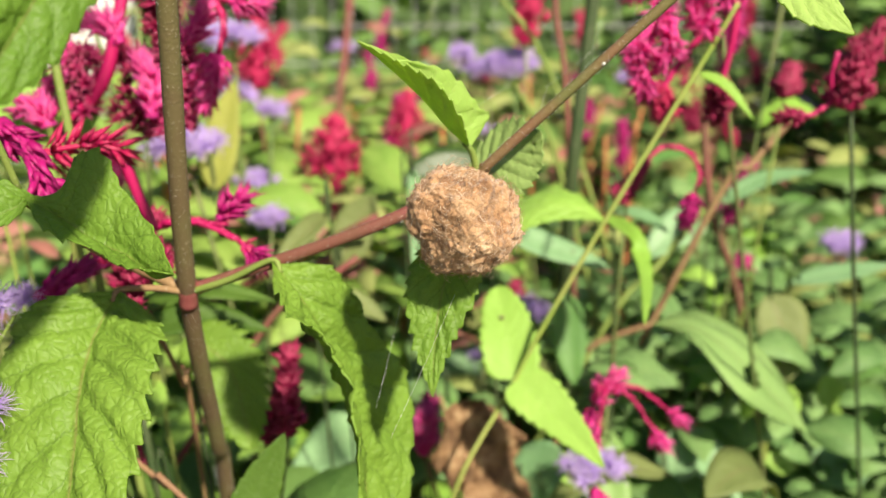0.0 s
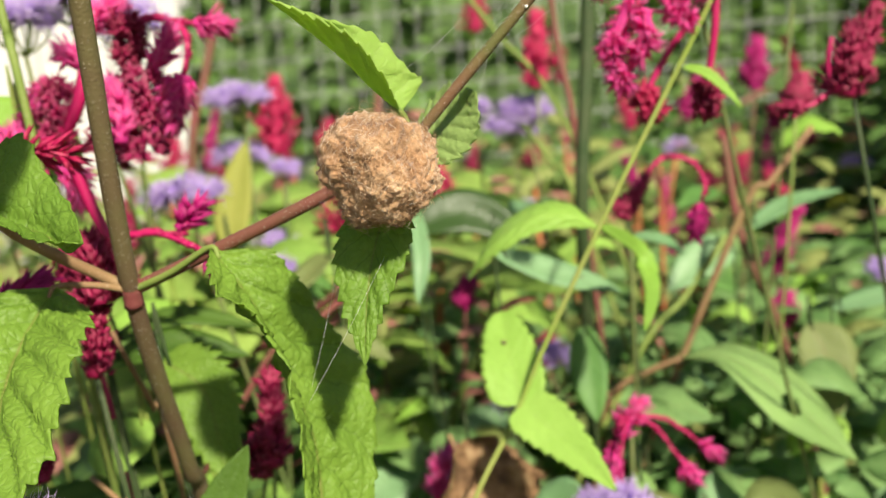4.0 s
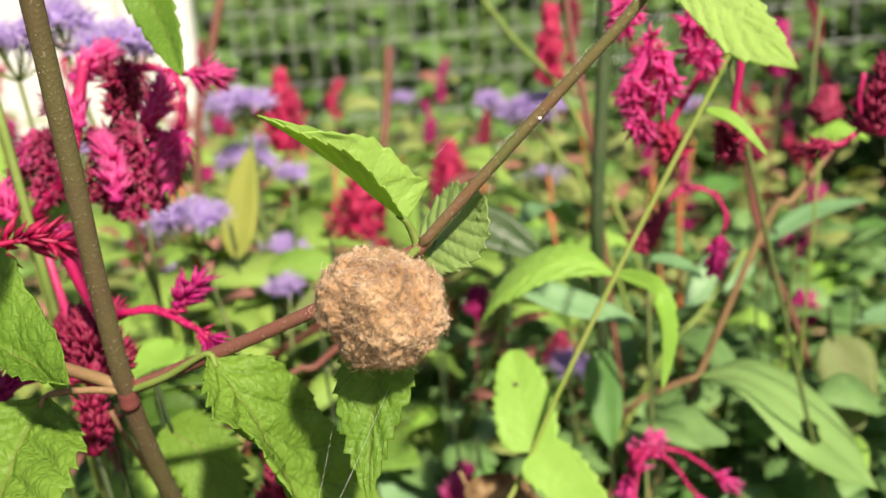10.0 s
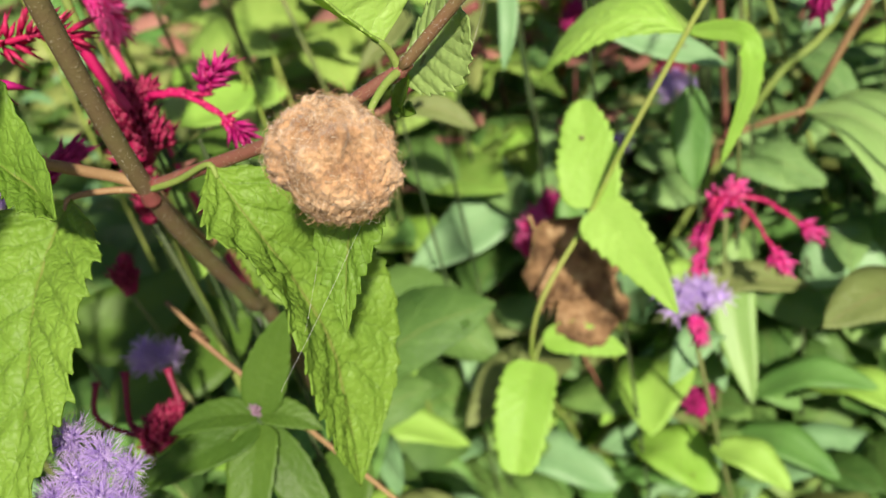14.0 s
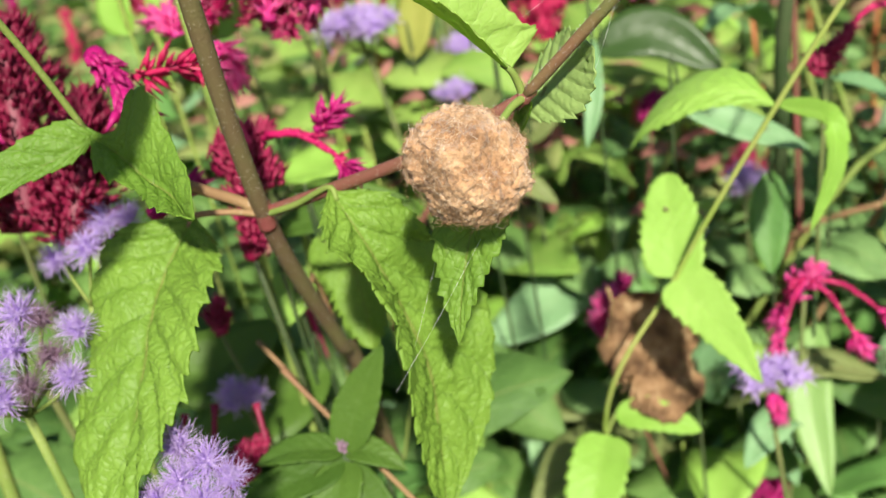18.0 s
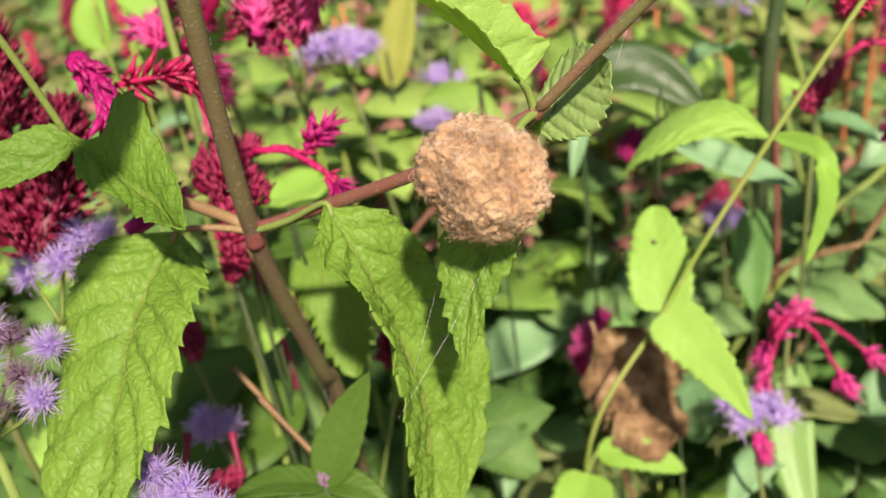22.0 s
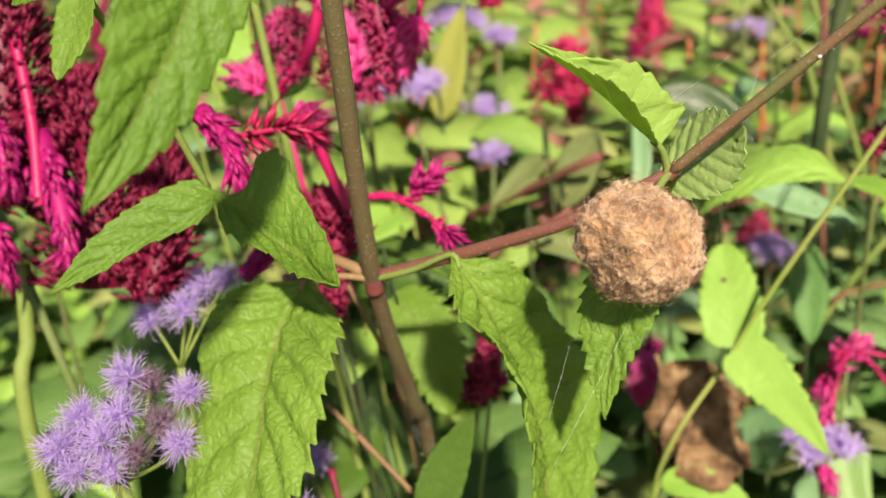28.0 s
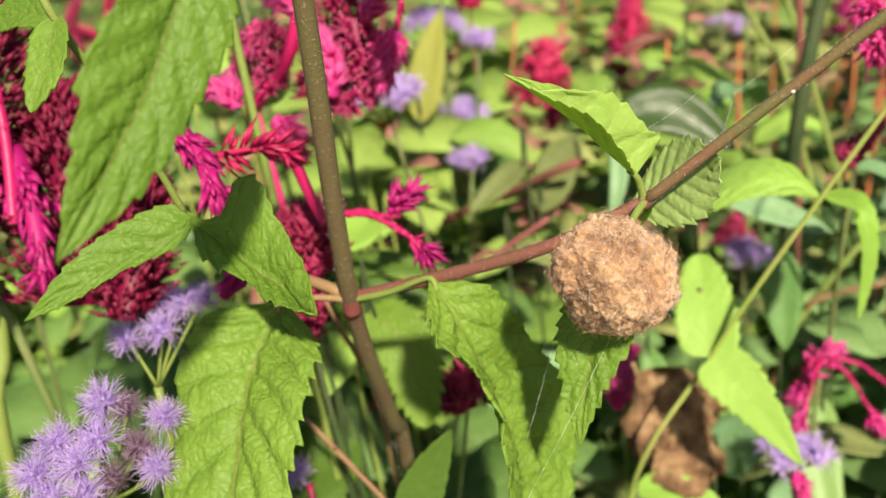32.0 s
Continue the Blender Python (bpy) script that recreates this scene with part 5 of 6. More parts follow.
tube("flower_stalk", [(-0.1255, 0.1765, 0.5929), (-0.1195, 0.1686, 0.5754), (-0.1152, 0.1603, 0.5610)], 0.0013, 0.0011, PINKARM, f, n=14, seg=7)
tube("flower_stalk", [(-0.0616, 0.1752, 0.5726), (-0.0588, 0.1759, 0.5631), (-0.0567, 0.1766, 0.5569)], 0.0012, 0.001, PINKARM, f, n=14, seg=7)

# small far blooms: place, height, radius, colour, seed
for i, (c, h, r, mt) in enumerate((((-0.0467, 0.3922, 0.5375), 0.022, 0.013, SCARLET), ((0.0348, 0.3986, 0.5958), 0.026, 0.0075, SCARLET), ((0.0007, 0.3585, 0.5027), 0.008, 0.0030, MAGENTA), ((-0.0060, 0.3098, 0.4497), 0.014, 0.0050, MAGENTA), ((0.0462, 0.2907, 0.3914), 0.016, 0.0060, MAGENTA), ((-0.0417, 0.2131, 0.4977), 0.010, 0.0052, CRIMSON), ((-0.0066, 0.2837, 0.4585), 0.012, 0.0040, HOTPINK), ((-0.0382, 0.2096, 0.5064), 0.020, 0.0040, CRIMSON), ((-0.0832, 0.4231, 0.5773), 0.030, 0.010, SCARLET), ((0.1346, 0.4053, 0.4781), 0.010, 0.006, MAGENTA), ((0.1428, 0.4707, 0.5853), 0.02, 0.008, MAGENTA), ((0.1151, 0.3153, 0.5723), 0.008, 0.004, CRIMSON), ((-0.0215, 0.5504, 0.5292), 0.03, 0.012, SCARLET), ((-0.0001, 0.8254, 0.6676), 0.05, 0.012, SCARLET), ((0.0328, 0.4094, 0.4659), 0.012, 0.008, CRIMSON))):
    g = V((c[0] + 0.09 * math.sin(i * 2.3), c[1] + 0.06 + 0.03 * math.cos(i * 1.7), 0.0))
    f = celosia(g, "small magenta plumed flower among the undergrowth")
    stem_to(f, g, V(c) - Vector((0, 0, h * 0.5)), 0.0010, STEM_GREEN if i % 2 else STEM_RED, 0.02 * math.cos(i * 3.1))
    spike(f, [V(c) - Vector((0, 0, h * 0.5)), c, V(c) + Vector((0.001, 0, h * 0.5))], r, r * 0.7, mt, 150, 0.0065, 0.0020, 130 + i)

# ---- lilac tuft flowers ----
def lilac(centre, width, heads, seed, r=0.0040, foot=None, tilt=(0, -0.35, 1), hairs=46, label="lilac blue tufted flowers in a flat cluster"):
    rng = random.Random(seed)
    c = V(centre)
    g = V(foot) if foot else Vector((c.x + 0.08 * math.sin(seed * 1.9), c.y + 0.07, 0.0))
    t = thing("tufted_flower", g, label, "flower", "lilac tufted flowers")
    hub = c - Vector(tilt).normalized() * width * 0.55
    tube("stem", [g, g.lerp(hub, 0.6) + Vector((0.008, 0, 0)), hub], 0.0009, 0.0007, STEM_OLIVE, t, n=12, seg=7)
    for i in range(heads):
        a = i * 2.399963 + seed
        q = math.sqrt((i + 0.4) / heads)
        p = c + Vector((math.cos(a) * q * width * 0.5, math.sin(a) * q * width * 0.32, -q * q * width * 0.16 + rng.uniform(-.08, .08) * width))
        flower_head(t, p, r * 1.2 * rng.uniform(0.85, 1.15), Vector(tilt) + (p - c) * 30, seed * 31 + i, None, hairs, thickness=0.0002)
        tube("pedicel", [hub, hub.lerp(p, 0.5) + (p - c) * 0.25, p], 0.0004, 0.00035, STEM_GREEN, t, n=5, seg=5)
    return t


for i, (c, w, k, r) in enumerate((((-0.0794, 0.3570, 0.5885), 0.022, 12, 0.0048), ((-0.0813, 0.2920, 0.5577), 0.024, 14, 0.0046), ((-0.0768, 0.3814, 0.5265), 0.017, 9, 0.0046), ((-0.0612, 0.3195, 0.5264), 0.009, 5, 0.0038), ((0.0306, 0.4075, 0.5759), 0.021, 10, 0.0052), ((-0.0852, 0.3711, 0.5671), 0.020, 8, 0.0045), ((-0.0686, 0.3711, 0.5586), 0.010, 5, 0.004), ((-0.1201, 0.2735, 0.6129), 0.022, 11, 0.0050), ((-0.1051, 0.2753, 0.6180), 0.018, 9, 0.0050), ((-0.0889, 0.2756, 0.6115), 0.020, 10, 0.0050), ((0.0092, 0.4286, 0.5769), 0.010, 5, 0.0045), ((-0.0769, 0.1818, 0.4919), 0.010, 6, 0.0034), ((0.0157, 0.3347, 0.4678), 0.008, 5, 0.0035), ((0.1265, 0.3519, 0.6133), 0.012, 6, 0.0042), ((0.1722, 0.3871, 0.4991), 0.016, 6, 0.005), ((0.0239, 0.4994, 0.5665), 0.024, 10, 0.006), ((-0.1643, 0.2125, 0.5889), 0.012, 6, 0.0045), ((0.0340, 0.3570, 0.4792), 0.014, 6, 0.0045))):
    lilac(c, w, k, 3 + i, r)
agr = lilac((0.0436, 0.2426, 0.4700), 0.016, 9, 40, 0.0040, label="lilac and pink tufted flower among leaves")
spike(agr, [(0.0442, 0.2437, 0.4620), (0.0452, 0.2431, 0.4599), (0.0462, 0.2422, 0.4570)], 0.0030, 0.0026, HOTPINK, 40, seed=176, name="pink_floret")

# the near lilac clusters, head by head
near1 = thing("tufted_flower", (-0.10, 0.18, 0.0), "pale lilac tufted flowers, some heads fading", "flower", "lilac tufted flowers")
hub = Vector((-0.0847, 0.1298, 0.5213))
tube("stem", [(-0.10, 0.18, 0), (-0.098, 0.165, 0.3), hub], 0.0013, 0.0009, STEM_GREEN, near1, n=12, seg=8)
for i, (p, r, mt) in enumerate((((-0.0800, 0.1312, 0.5419), 0.0048, LILAC), ((-0.0850, 0.1246, 0.5377), 0.0046, LILAC), ((-0.0878, 0.1211, 0.5336), 0.0048, LILAC), ((-0.0810, 0.1227, 0.5349), 0.0046, LILAC), ((-0.0790, 0.1266, 0.5376), 0.0044, LILAC), ((-0.0763, 0.1319, 0.5408), 0.0034, MAUVE), ((-0.0739, 0.1295, 0.5351), 0.0036, MAUVE), ((-0.0704, 0.1331, 0.5388), 0.0040, LILAC), ((-0.0709, 0.1291, 0.5314), 0.0042, LILAC), ((-0.0773, 0.1257, 0.5307), 0.0034, MAUVE), ((-0.0801, 0.1222, 0.5299), 0.0044, LILAC), ((-0.0855, 0.1205, 0.5299), 0.0044, LILAC))):
    flower_head(near1, p, r, (0.0, -0.6, 0.8), 300 + i, mt, 230, 5, thickness=0.00006)
    tube("pedicel", [hub, hub.lerp(V(p), 0.6) + Vector((0, 0, -0.001)), p], 0.0004, 0.0004, STEM_GREEN, near1, n=6, seg=5)
near2 = thing("tufted_flower", (-0.11, 0.20, 0.0), "pale lilac tufted flowers behind a leaf", "flower", "lilac tufted flowers")
hub = Vector((-0.0847, 0.1526, 0.5316))
tube("stem", [(-0.11, 0.20, 0), (-0.1, 0.18, 0.35), hub], 0.0012, 0.0008, STEM_GREEN, near2, n=12, seg=8)
for i, (p, r) in enumerate((((-0.0784, 0.1562, 0.5479), 0.0046), ((-0.0813, 0.1527, 0.5440), 0.0046), ((-0.0892, 0.1526, 0.5417), 0.0042), ((-0.0758, 0.1593, 0.5479), 0.0038))):
    flower_head(near2, p, r, (0.0, -0.6, 0.8), 330 + i, LILAC, 210, 5, thickness=0.00007)
    tube("pedicel", [hub, hub.lerp(V(p), 0.6), p], 0.0004, 0.0004, STEM_GREEN, near2, n=6, seg=5)
near3 = thing("tufted_flower", (-0.06, 0.16, 0.0), "bright lilac tufted flowers in shade", "flower", "lilac tufted flowers")
hub = Vector((-0.0514, 0.1223, 0.5042))
tube("stem", [(-0.06, 0.16, 0), (-0.055, 0.15, 0.35), hub], 0.0012, 0.0008, STEM_GREEN, near3, n=12, seg=8)
for i, (p, r) in enumerate((((-0.0504, 0.1263, 0.5217), 0.0046), ((-0.0443, 0.1250, 0.5199), 0.0046), ((-0.0508, 0.1187, 0.5158), 0.0044), ((-0.0429, 0.1204, 0.5157), 0.0048), ((-0.0409, 0.1255, 0.5167), 0.0040), ((-0.0474, 0.1216, 0.5184), 0.0044), ((-0.0404, 0.1212, 0.5135), 0.0042))):
    flower_head(near3, p, r, (0.0, -0.5, 0.85), 350 + i, LILAC, 230, 5, thickness=0.00006)
    tube("pedicel", [hub, hub.lerp(V(p), 0.6), p], 0.0004, 0.0004, STEM_GREEN, near3, n=6, seg=5)

# dark red flower low behind the near leaf
f = celosia((-0.09, 0.27, 0), "dark red plumed flower with thin red stalks")
stem_to(f, (-0.09, 0.27, 0), (-0.0690, 0.1602, 0.4824), 0.0012)
spike(f, [(-0.0643, 0.1606, 0.4842), (-0.0667, 0.1619, 0.4877), (-0.0627, 0.1657, 0.4912)], 0.0045, 0.0030, CRIMSON, 110, seed=171)
for i, (a_, b_) in enumerate((((-0.0717, 0.1612, 0.4895), (-0.0731, 0.1670, 0.4996)), ((-0.0615, 0.1651, 0.4895), (-0.0644, 0.1699, 0.4988)), ((-0.0802, 0.1618, 0.4897), (-0.0809, 0.1660, 0.4968)))):
    tube("flower_stalk", [(-0.0673, 0.1612, 0.4849), a_, b_], 0.0006, 0.0007, DEEP, f, n=10, seg=7, bulges=((1.0, 0.5),))
f = celosia((-0.07, 0.30, 0), "faded crimson tuft in the shade")
stem_to(f, (-0.07, 0.30, 0), (-0.0854, 0.1917, 0.5028), 0.0011)
spike(f, [(-0.0847, 0.1915, 0.5021), (-0.0865, 0.1932, 0.5059), (-0.0865, 0.1950, 0.5088)], 0.0034, 0.0030, CRIMSON, 50, seed=175)
# ---- lance-leaved plants and single leaves behind ----
def spray(parent, foot, top, count, size, mats, seed, wide=0.17, low=0.35, high=0.96, back=0.25):
    """Leaves round a stem from foot to top, thinning upward."""
    rng = random.Random(seed)
    a, b = V(foot), V(top)
    for i in range(count):
        f = low + (high - low) * (i + rng.random()) / count
        p = a.lerp(b, f)
        ang = i * 2.4 + rng.uniform(-.5, .5)
        ln = rng.uniform(*size) * (1.15 - 0.45 * f)
        out = Vector((math.cos(ang), math.sin(ang) + back, rng.uniform(0.0, 0.5))).normalized()
        tip = p + out * ln + Vector((0, 0, -0.25 * ln))
        mid = p + out * ln * 0.5 + Vector((0, 0, 0.06 * ln))
        w = ln * wide * rng.uniform(0.8, 1.2)
        v, fc, u = leaf_data([p, mid, tip], w, w, Vector((rng.uniform(-.3, .3), -0.35, 1)), rng.uniform(6, 22), rng.uniform(6, 22), 0.7, 0.85, 1, 0.0, 0.0004, 16, 2, 0.0003, 7, 0.08, 0.0, i)
        mesh_ob("leaf", v, fc, mats[rng.randrange(len(mats))], parent, "", u)


def lone(pts, hw, mat, label, face=(0, -0.6, 0.75), foot=None, a=0.6, b=0.85, teeth=1, depth=0.0, stem=None, **kw):
    """A broad leaf on its own stalk that rises out of the bed."""
    p0 = V(pts[0])
    g = V(foot) if foot else Vector((p0.x + 0.012, p0.y + 0.03, 0.0))
    if len(label.split()) < 5:
        label += " of the flower bed"
    t = thing("leafy_plant", g, label, "plant", "leafy plants of the bed")
    tube("stalk", [g, g.lerp(p0, 0.65) + Vector((0.004, 0.004, 0)), p0, V(spline(pts, 10)[1])], 0.0006, 0.0004, stem or (STEM_LIME if mat is LIME2 else STEM_DARK), t, n=14, seg=7)
    leaf(t, pts, hw, hw, face, mat, "", a=a, b=b, teeth=teeth, depth=depth, n=28, m=3, **kw)
    return t


big = thing("leafy_plant", (0.05, 0.37, 0.0), "long broad green leaf with a hole on a tan stalk", "plant", "leafy plants of the bed")
tube("stalk", [(0.03, 0.40, 0.0), (0.036, 0.375, 0.30), (0.0480, 0.3329, 0.4522), (0.0540, 0.3250, 0.4735), (0.0655, 0.3225, 0.4810), (0.0764, 0.3195, 0.4860)], 0.0013, 0.0011, STEM_TAN, big, "tan leaf stalk", n=26, seg=8)
leaf3(big, [(0.0755, 0.3198, 0.4857), (0.0880, 0.3120, 0.4878), (0.0984, 0.3055, 0.4838), (0.1070, 0.2985, 0.4760), (0.1150, 0.2915, 0.4676), (0.1226, 0.2852, 0.4600)],
      [(0.0755, 0.3198, 0.4857), (0.0937, 0.3339, 0.4857), (0.1056, 0.3272, 0.4839), (0.1157, 0.3196, 0.4764), (0.1238, 0.3118, 0.4653), (0.1226, 0.2852, 0.4600)],
      [(0.0755, 0.3198, 0.4857), (0.0830, 0.2942, 0.4893), (0.0915, 0.2879, 0.4812), (0.0986, 0.2815, 0.4735), (0.1066, 0.2751, 0.4694), (0.1226, 0.2852, 0.4600)],
      LONG, teeth=6, depth=0.0, veins=9, relief=0.00014, arch=0.08, seed=10, hole=(0.62, 0.60, 0.16, 0.06))
lone([(0.0572, 0.2915, 0.4574), (0.0556, 0.2754, 0.4415), (0.0620, 0.2575, 0.4186)], 0.0068, LONG, "long hanging green leaf", (0, -0.8, 0.6))
lone([(0.1240, 0.3376, 0.4101), (0.1052, 0.3218, 0.4033), (0.0863, 0.3221, 0.4235)], 0.0115, LONG, "broad green leaf in sun", (0, -0.7, 0.7))
lone([(-0.0187, 0.3331, 0.4548), (-0.0359, 0.3150, 0.4433), (-0.0550, 0.2935, 0.4373)], 0.0125, BLUISH, "broad pale bluish green leaf", (0, -0.6, 0.8), a=0.35)
lone([(-0.0542, 0.2780, 0.4212), (-0.0532, 0.2741, 0.4142), (-0.0573, 0.2674, 0.4052)], 0.0052, LIME2, "small bright green leaf")
lone([(-0.0348, 0.2861, 0.4248), (-0.0318, 0.2821, 0.4167), (-0.0327, 0.2752, 0.4056)], 0.0042, BLUISH, "small pointed bluish leaf")
lone([(-0.0220, 0.3473, 0.3268), (-0.0438, 0.3251, 0.3246), (-0.0677, 0.3001, 0.3192)], 0.020, SHADED_LEAF, "broad dark green leaf low in the bed", (0, -0.5, 0.85))
lone([(0.0173, 0.2944, 0.3965), (0.0184, 0.2905, 0.3895), (0.0119, 0.2827, 0.3812)], 0.0050, LIME2, "curled pale green leaf", (0.3, -0.7, 0.6), fl=30, fr=35)
lone([(-0.0403, 0.2756, 0.5103), (-0.0288, 0.2782, 0.5088), (-0.0179, 0.2774, 0.5021)], 0.0042, BRONZE, "olive and tan narrow leaf", (0, -0.6, 0.8))
lone([(-0.0812, 0.2880, 0.5115), (-0.0909, 0.2850, 0.5114), (-0.1007, 0.2748, 0.5095)], 0.0062, LIME2, "bright green leaf behind the branch")
lone([(-0.0738, 0.2537, 0.5283), (-0.0791, 0.2454, 0.5262), (-0.0877, 0.2361, 0.5247)], 0.0080, LIME2, "broad bright green leaf behind the branch", (0, -0.5, 0.85))
lone([(-0.0754, 0.2098, 0.5283), (-0.0582, 0.2117, 0.5331), (-0.0413, 0.2173, 0.5284)], 0.0036, SHADED_LEAF, "dark narrow leaf behind the stem", (0, -0.5, 0.85))
lone([(-0.0734, 0.2044, 0.5244), (-0.0579, 0.2060, 0.5281), (-0.0422, 0.2115, 0.5230)], 0.0046, SHADED_LEAF, "dark narrow leaf behind the stem", (0, -0.6, 0.8))
lone([(-0.0588, 0.2006, 0.5258), (-0.0481, 0.1954, 0.5195), (-0.0429, 0.1886, 0.5032)], 0.0088, LIME, "toothed green leaf behind the stem", (0.1, -0.8, 0.5), a=0.4, b=0.6, teeth=14, depth=0.22)
lone([(-0.0732, 0.2223, 0.5052), (-0.0770, 0.2139, 0.5008), (-0.0763, 0.2066, 0.4957)], 0.0078, LIME2, "round bright green leaf")
lone([(-0.0990, 0.2362, 0.5655), (-0.1036, 0.2371, 0.5719), (-0.1057, 0.2397, 0.5809)], 0.0062, LIME2, "bright green leaf among the plumes", (0, -0.9, 0.4))
lone([(-0.0983, 0.2365, 0.5655), (-0.0941, 0.2399, 0.5712), (-0.0926, 0.2433, 0.5789)], 0.0055, LIME2, "bright green leaf among the plumes", (0, -0.9, 0.4))
lone([(-0.0147, 0.3299, 0.5358), (0.0055, 0.3335, 0.5398), (0.0275, 0.3301, 0.5272)], 0.0092, SHADED_GLOSSY, "large dark glossy leaf", (0, -0.8, 0.5))
lone([(-0.0101, 0.3018, 0.5468), (-0.0079, 0.2899, 0.5317), (-0.0094, 0.2830, 0.5178)], 0.0030, BLUISH, "narrow hanging bluish leaf", (0, -0.9, 0.3))
lone([(-0.0377, 0.2919, 0.4208), (-0.0348, 0.2874, 0.4086), (-0.0325, 0.2806, 0.3919)], 0.0048, BLUISH, "narrow bluish leaf low in the bed")
lone([(0.1014, 0.3476, 0.5189), (0.0888, 0.3413, 0.5163), (0.0747, 0.3339, 0.5063)], 0.0078, BLUISH, "pointed bluish green leaf", (0, -0.7, 0.6))
lone([(0.1068, 0.3488, 0.5249), (0.1226, 0.3511, 0.5334), (0.1406, 0.3478, 0.5372)], 0.0042, BLUISH, "pale narrow green leaf", (0, -0.5, 0.8))
lone([(0.1272, 0.3455, 0.4890), (0.1312, 0.3392, 0.4779), (0.1317, 0.3313, 0.4564)], 0.0105, BRONZE, "hanging bronze green leaf", (0, -0.9, 0.3))
lone([(0.0423, 0.3010, 0.5040), (0.0425, 0.2941, 0.4901), (0.0438, 0.2872, 0.4758)], 0.0062, GREEN, "dark upright leaf", (0, -0.9, 0.3))
lone([(0.0150, 0.2826, 0.5323), (0.0335, 0.2829, 0.5247), (0.0522, 0.2784, 0.5190)], 0.0052, BLUISH, "dull bluish leaf", (0, -0.6, 0.8))
lone([(0.0579, 0.3057, 0.5314), (0.0670, 0.3013, 0.5309), (0.0745, 0.2961, 0.5259)], 0.0026, BLUISH, "pale narrow leaf", (0, -0.5, 0.8))
lone([(-0.0127, 0.3615, 0.4564), (-0.0237, 0.3548, 0.4498), (-0.0368, 0.3471, 0.4370)], 0.0125, BLUISH, "broad bluish green leaf", (0, -0.6, 0.8))
lone([(0.0143, 0.3632, 0.4552), (0.0052, 0.3569, 0.4507), (-0.0048, 0.3503, 0.4442)], 0.0095, BLUISH, "broad bluish green leaf", (0, -0.6, 0.8))
lone([(-0.0361, 0.2892, 0.5338), (-0.0434, 0.2880, 0.5289), (-0.0531, 0.2811, 0.5199)], 0.0046, BRONZE, "yellowish narrow leaf")
lone([(-0.0893, 0.3555, 0.5286), (-0.0865, 0.3580, 0.5459), (-0.0801, 0.3618, 0.5707)], 0.0075, YELLOWING, "upright yellow green leaf", (0, -0.95, 0.2))
lone([(-0.0381, 0.3263, 0.5042), (-0.0319, 0.3306, 0.5202), (-0.0257, 0.3336, 0.5312)], 0.0080, BRONZE, "upright olive leaf", (0, -0.95, 0.2))
lone([(-0.0943, 0.2203, 0.5790), (-0.0983, 0.2204, 0.5819), (-0.1075, 0.2200, 0.5843)], 0.0060, LIME2, "bright green leaf among the plumes", (0, -0.8, 0.5))
lone([(-0.0932, 0.2198, 0.5750), (-0.0891, 0.2204, 0.5768), (-0.0836, 0.2211, 0.5796)], 0.0058, LIME2, "bright green leaf among the plumes", (0, -0.8, 0.5))
lone([(-0.1184, 0.2402, 0.5631), (-0.1119, 0.2433, 0.5709), (-0.1044, 0.2454, 0.5743)], 0.0095, LIME2, "bright green leaf among the plumes", (0, -0.8, 0.5))
lone([(-0.1335, 0.2492, 0.5651), (-0.1382, 0.2510, 0.5728), (-0.1368, 0.2551, 0.5815)], 0.0062, LIME2, "bright upright leaf among the plumes", (0, -0.95, 0.3))
lone([(-0.1241, 0.2605, 0.5573), (-0.1274, 0.2640, 0.5682), (-0.1260, 0.2670, 0.5741)], 0.0075, LIME2, "bright upright leaf among the plumes", (0, -0.95, 0.3))
lone([(0.0873, 0.3459, 0.3568), (0.0861, 0.3308, 0.3435), (0.0785, 0.3052, 0.3272)], 0.021, PALE, "broad pale green leaf low in the bed", (0, -0.7, 0.7), a=0.4, b=0.5)
lone([(0.0135, 0.3085, 0.3620), (0.0246, 0.2997, 0.3511), (0.0416, 0.2915, 0.3377)], 0.010, GREEN, "broad green leaf low in the bed", (0, -0.6, 0.8), a=0.45, b=0.6)
lone([(0.0565, 0.3300, 0.3896), (0.0407, 0.3156, 0.3863), (0.0193, 0.3010, 0.3859)], 0.013, BLUISH, "broad bluish leaf below the lilac flower", (0, -0.5, 0.85))
lone([(-0.0699, 0.2139, 0.4793), (-0.0843, 0.1999, 0.4758), (-0.0979, 0.1828, 0.4669)], 0.015, SHADED_LEAF, "broad dark green leaf in the shade", (0, -0.6, 0.8))
lone([(-0.1163, 0.1998, 0.4852), (-0.0989, 0.2048, 0.4825), (-0.0817, 0.2170, 0.4915)], 0.012, SHADED_LEAF, "broad dark green leaf in the shade", (0, -0.6, 0.8))
lone([(-0.0394, 0.1789, 0.4646), (-0.0323, 0.1743, 0.4627), (-0.0301, 0.1650, 0.4565)], 0.0085, SHADED_LEAF, "green leaf low under the egg sac", (0, -0.6, 0.8))
lone([(0.0777, 0.2975, 0.4351), (0.0897, 0.3001, 0.4448), (0.1042, 0.2909, 0.4299)], 0.0095, BLUISH, "arching broad green leaf", (0, -0.5, 0.85))
lone([(0.1440, 0.3245, 0.4201), (0.1572, 0.3262, 0.4265), (0.1720, 0.3182, 0.4354)], 0.0120, BLUISH, "broad dark bluish leaf", (0, -0.5, 0.85))
lone([(0.0240, 0.2600, 0.4500), (0.0288, 0.2573, 0.4593), (0.0369, 0.2539, 0.4659)], 0.0095, BLUISH, "oval bluish green leaf", (0, -0.6, 0.8), a=0.5, b=0.5)
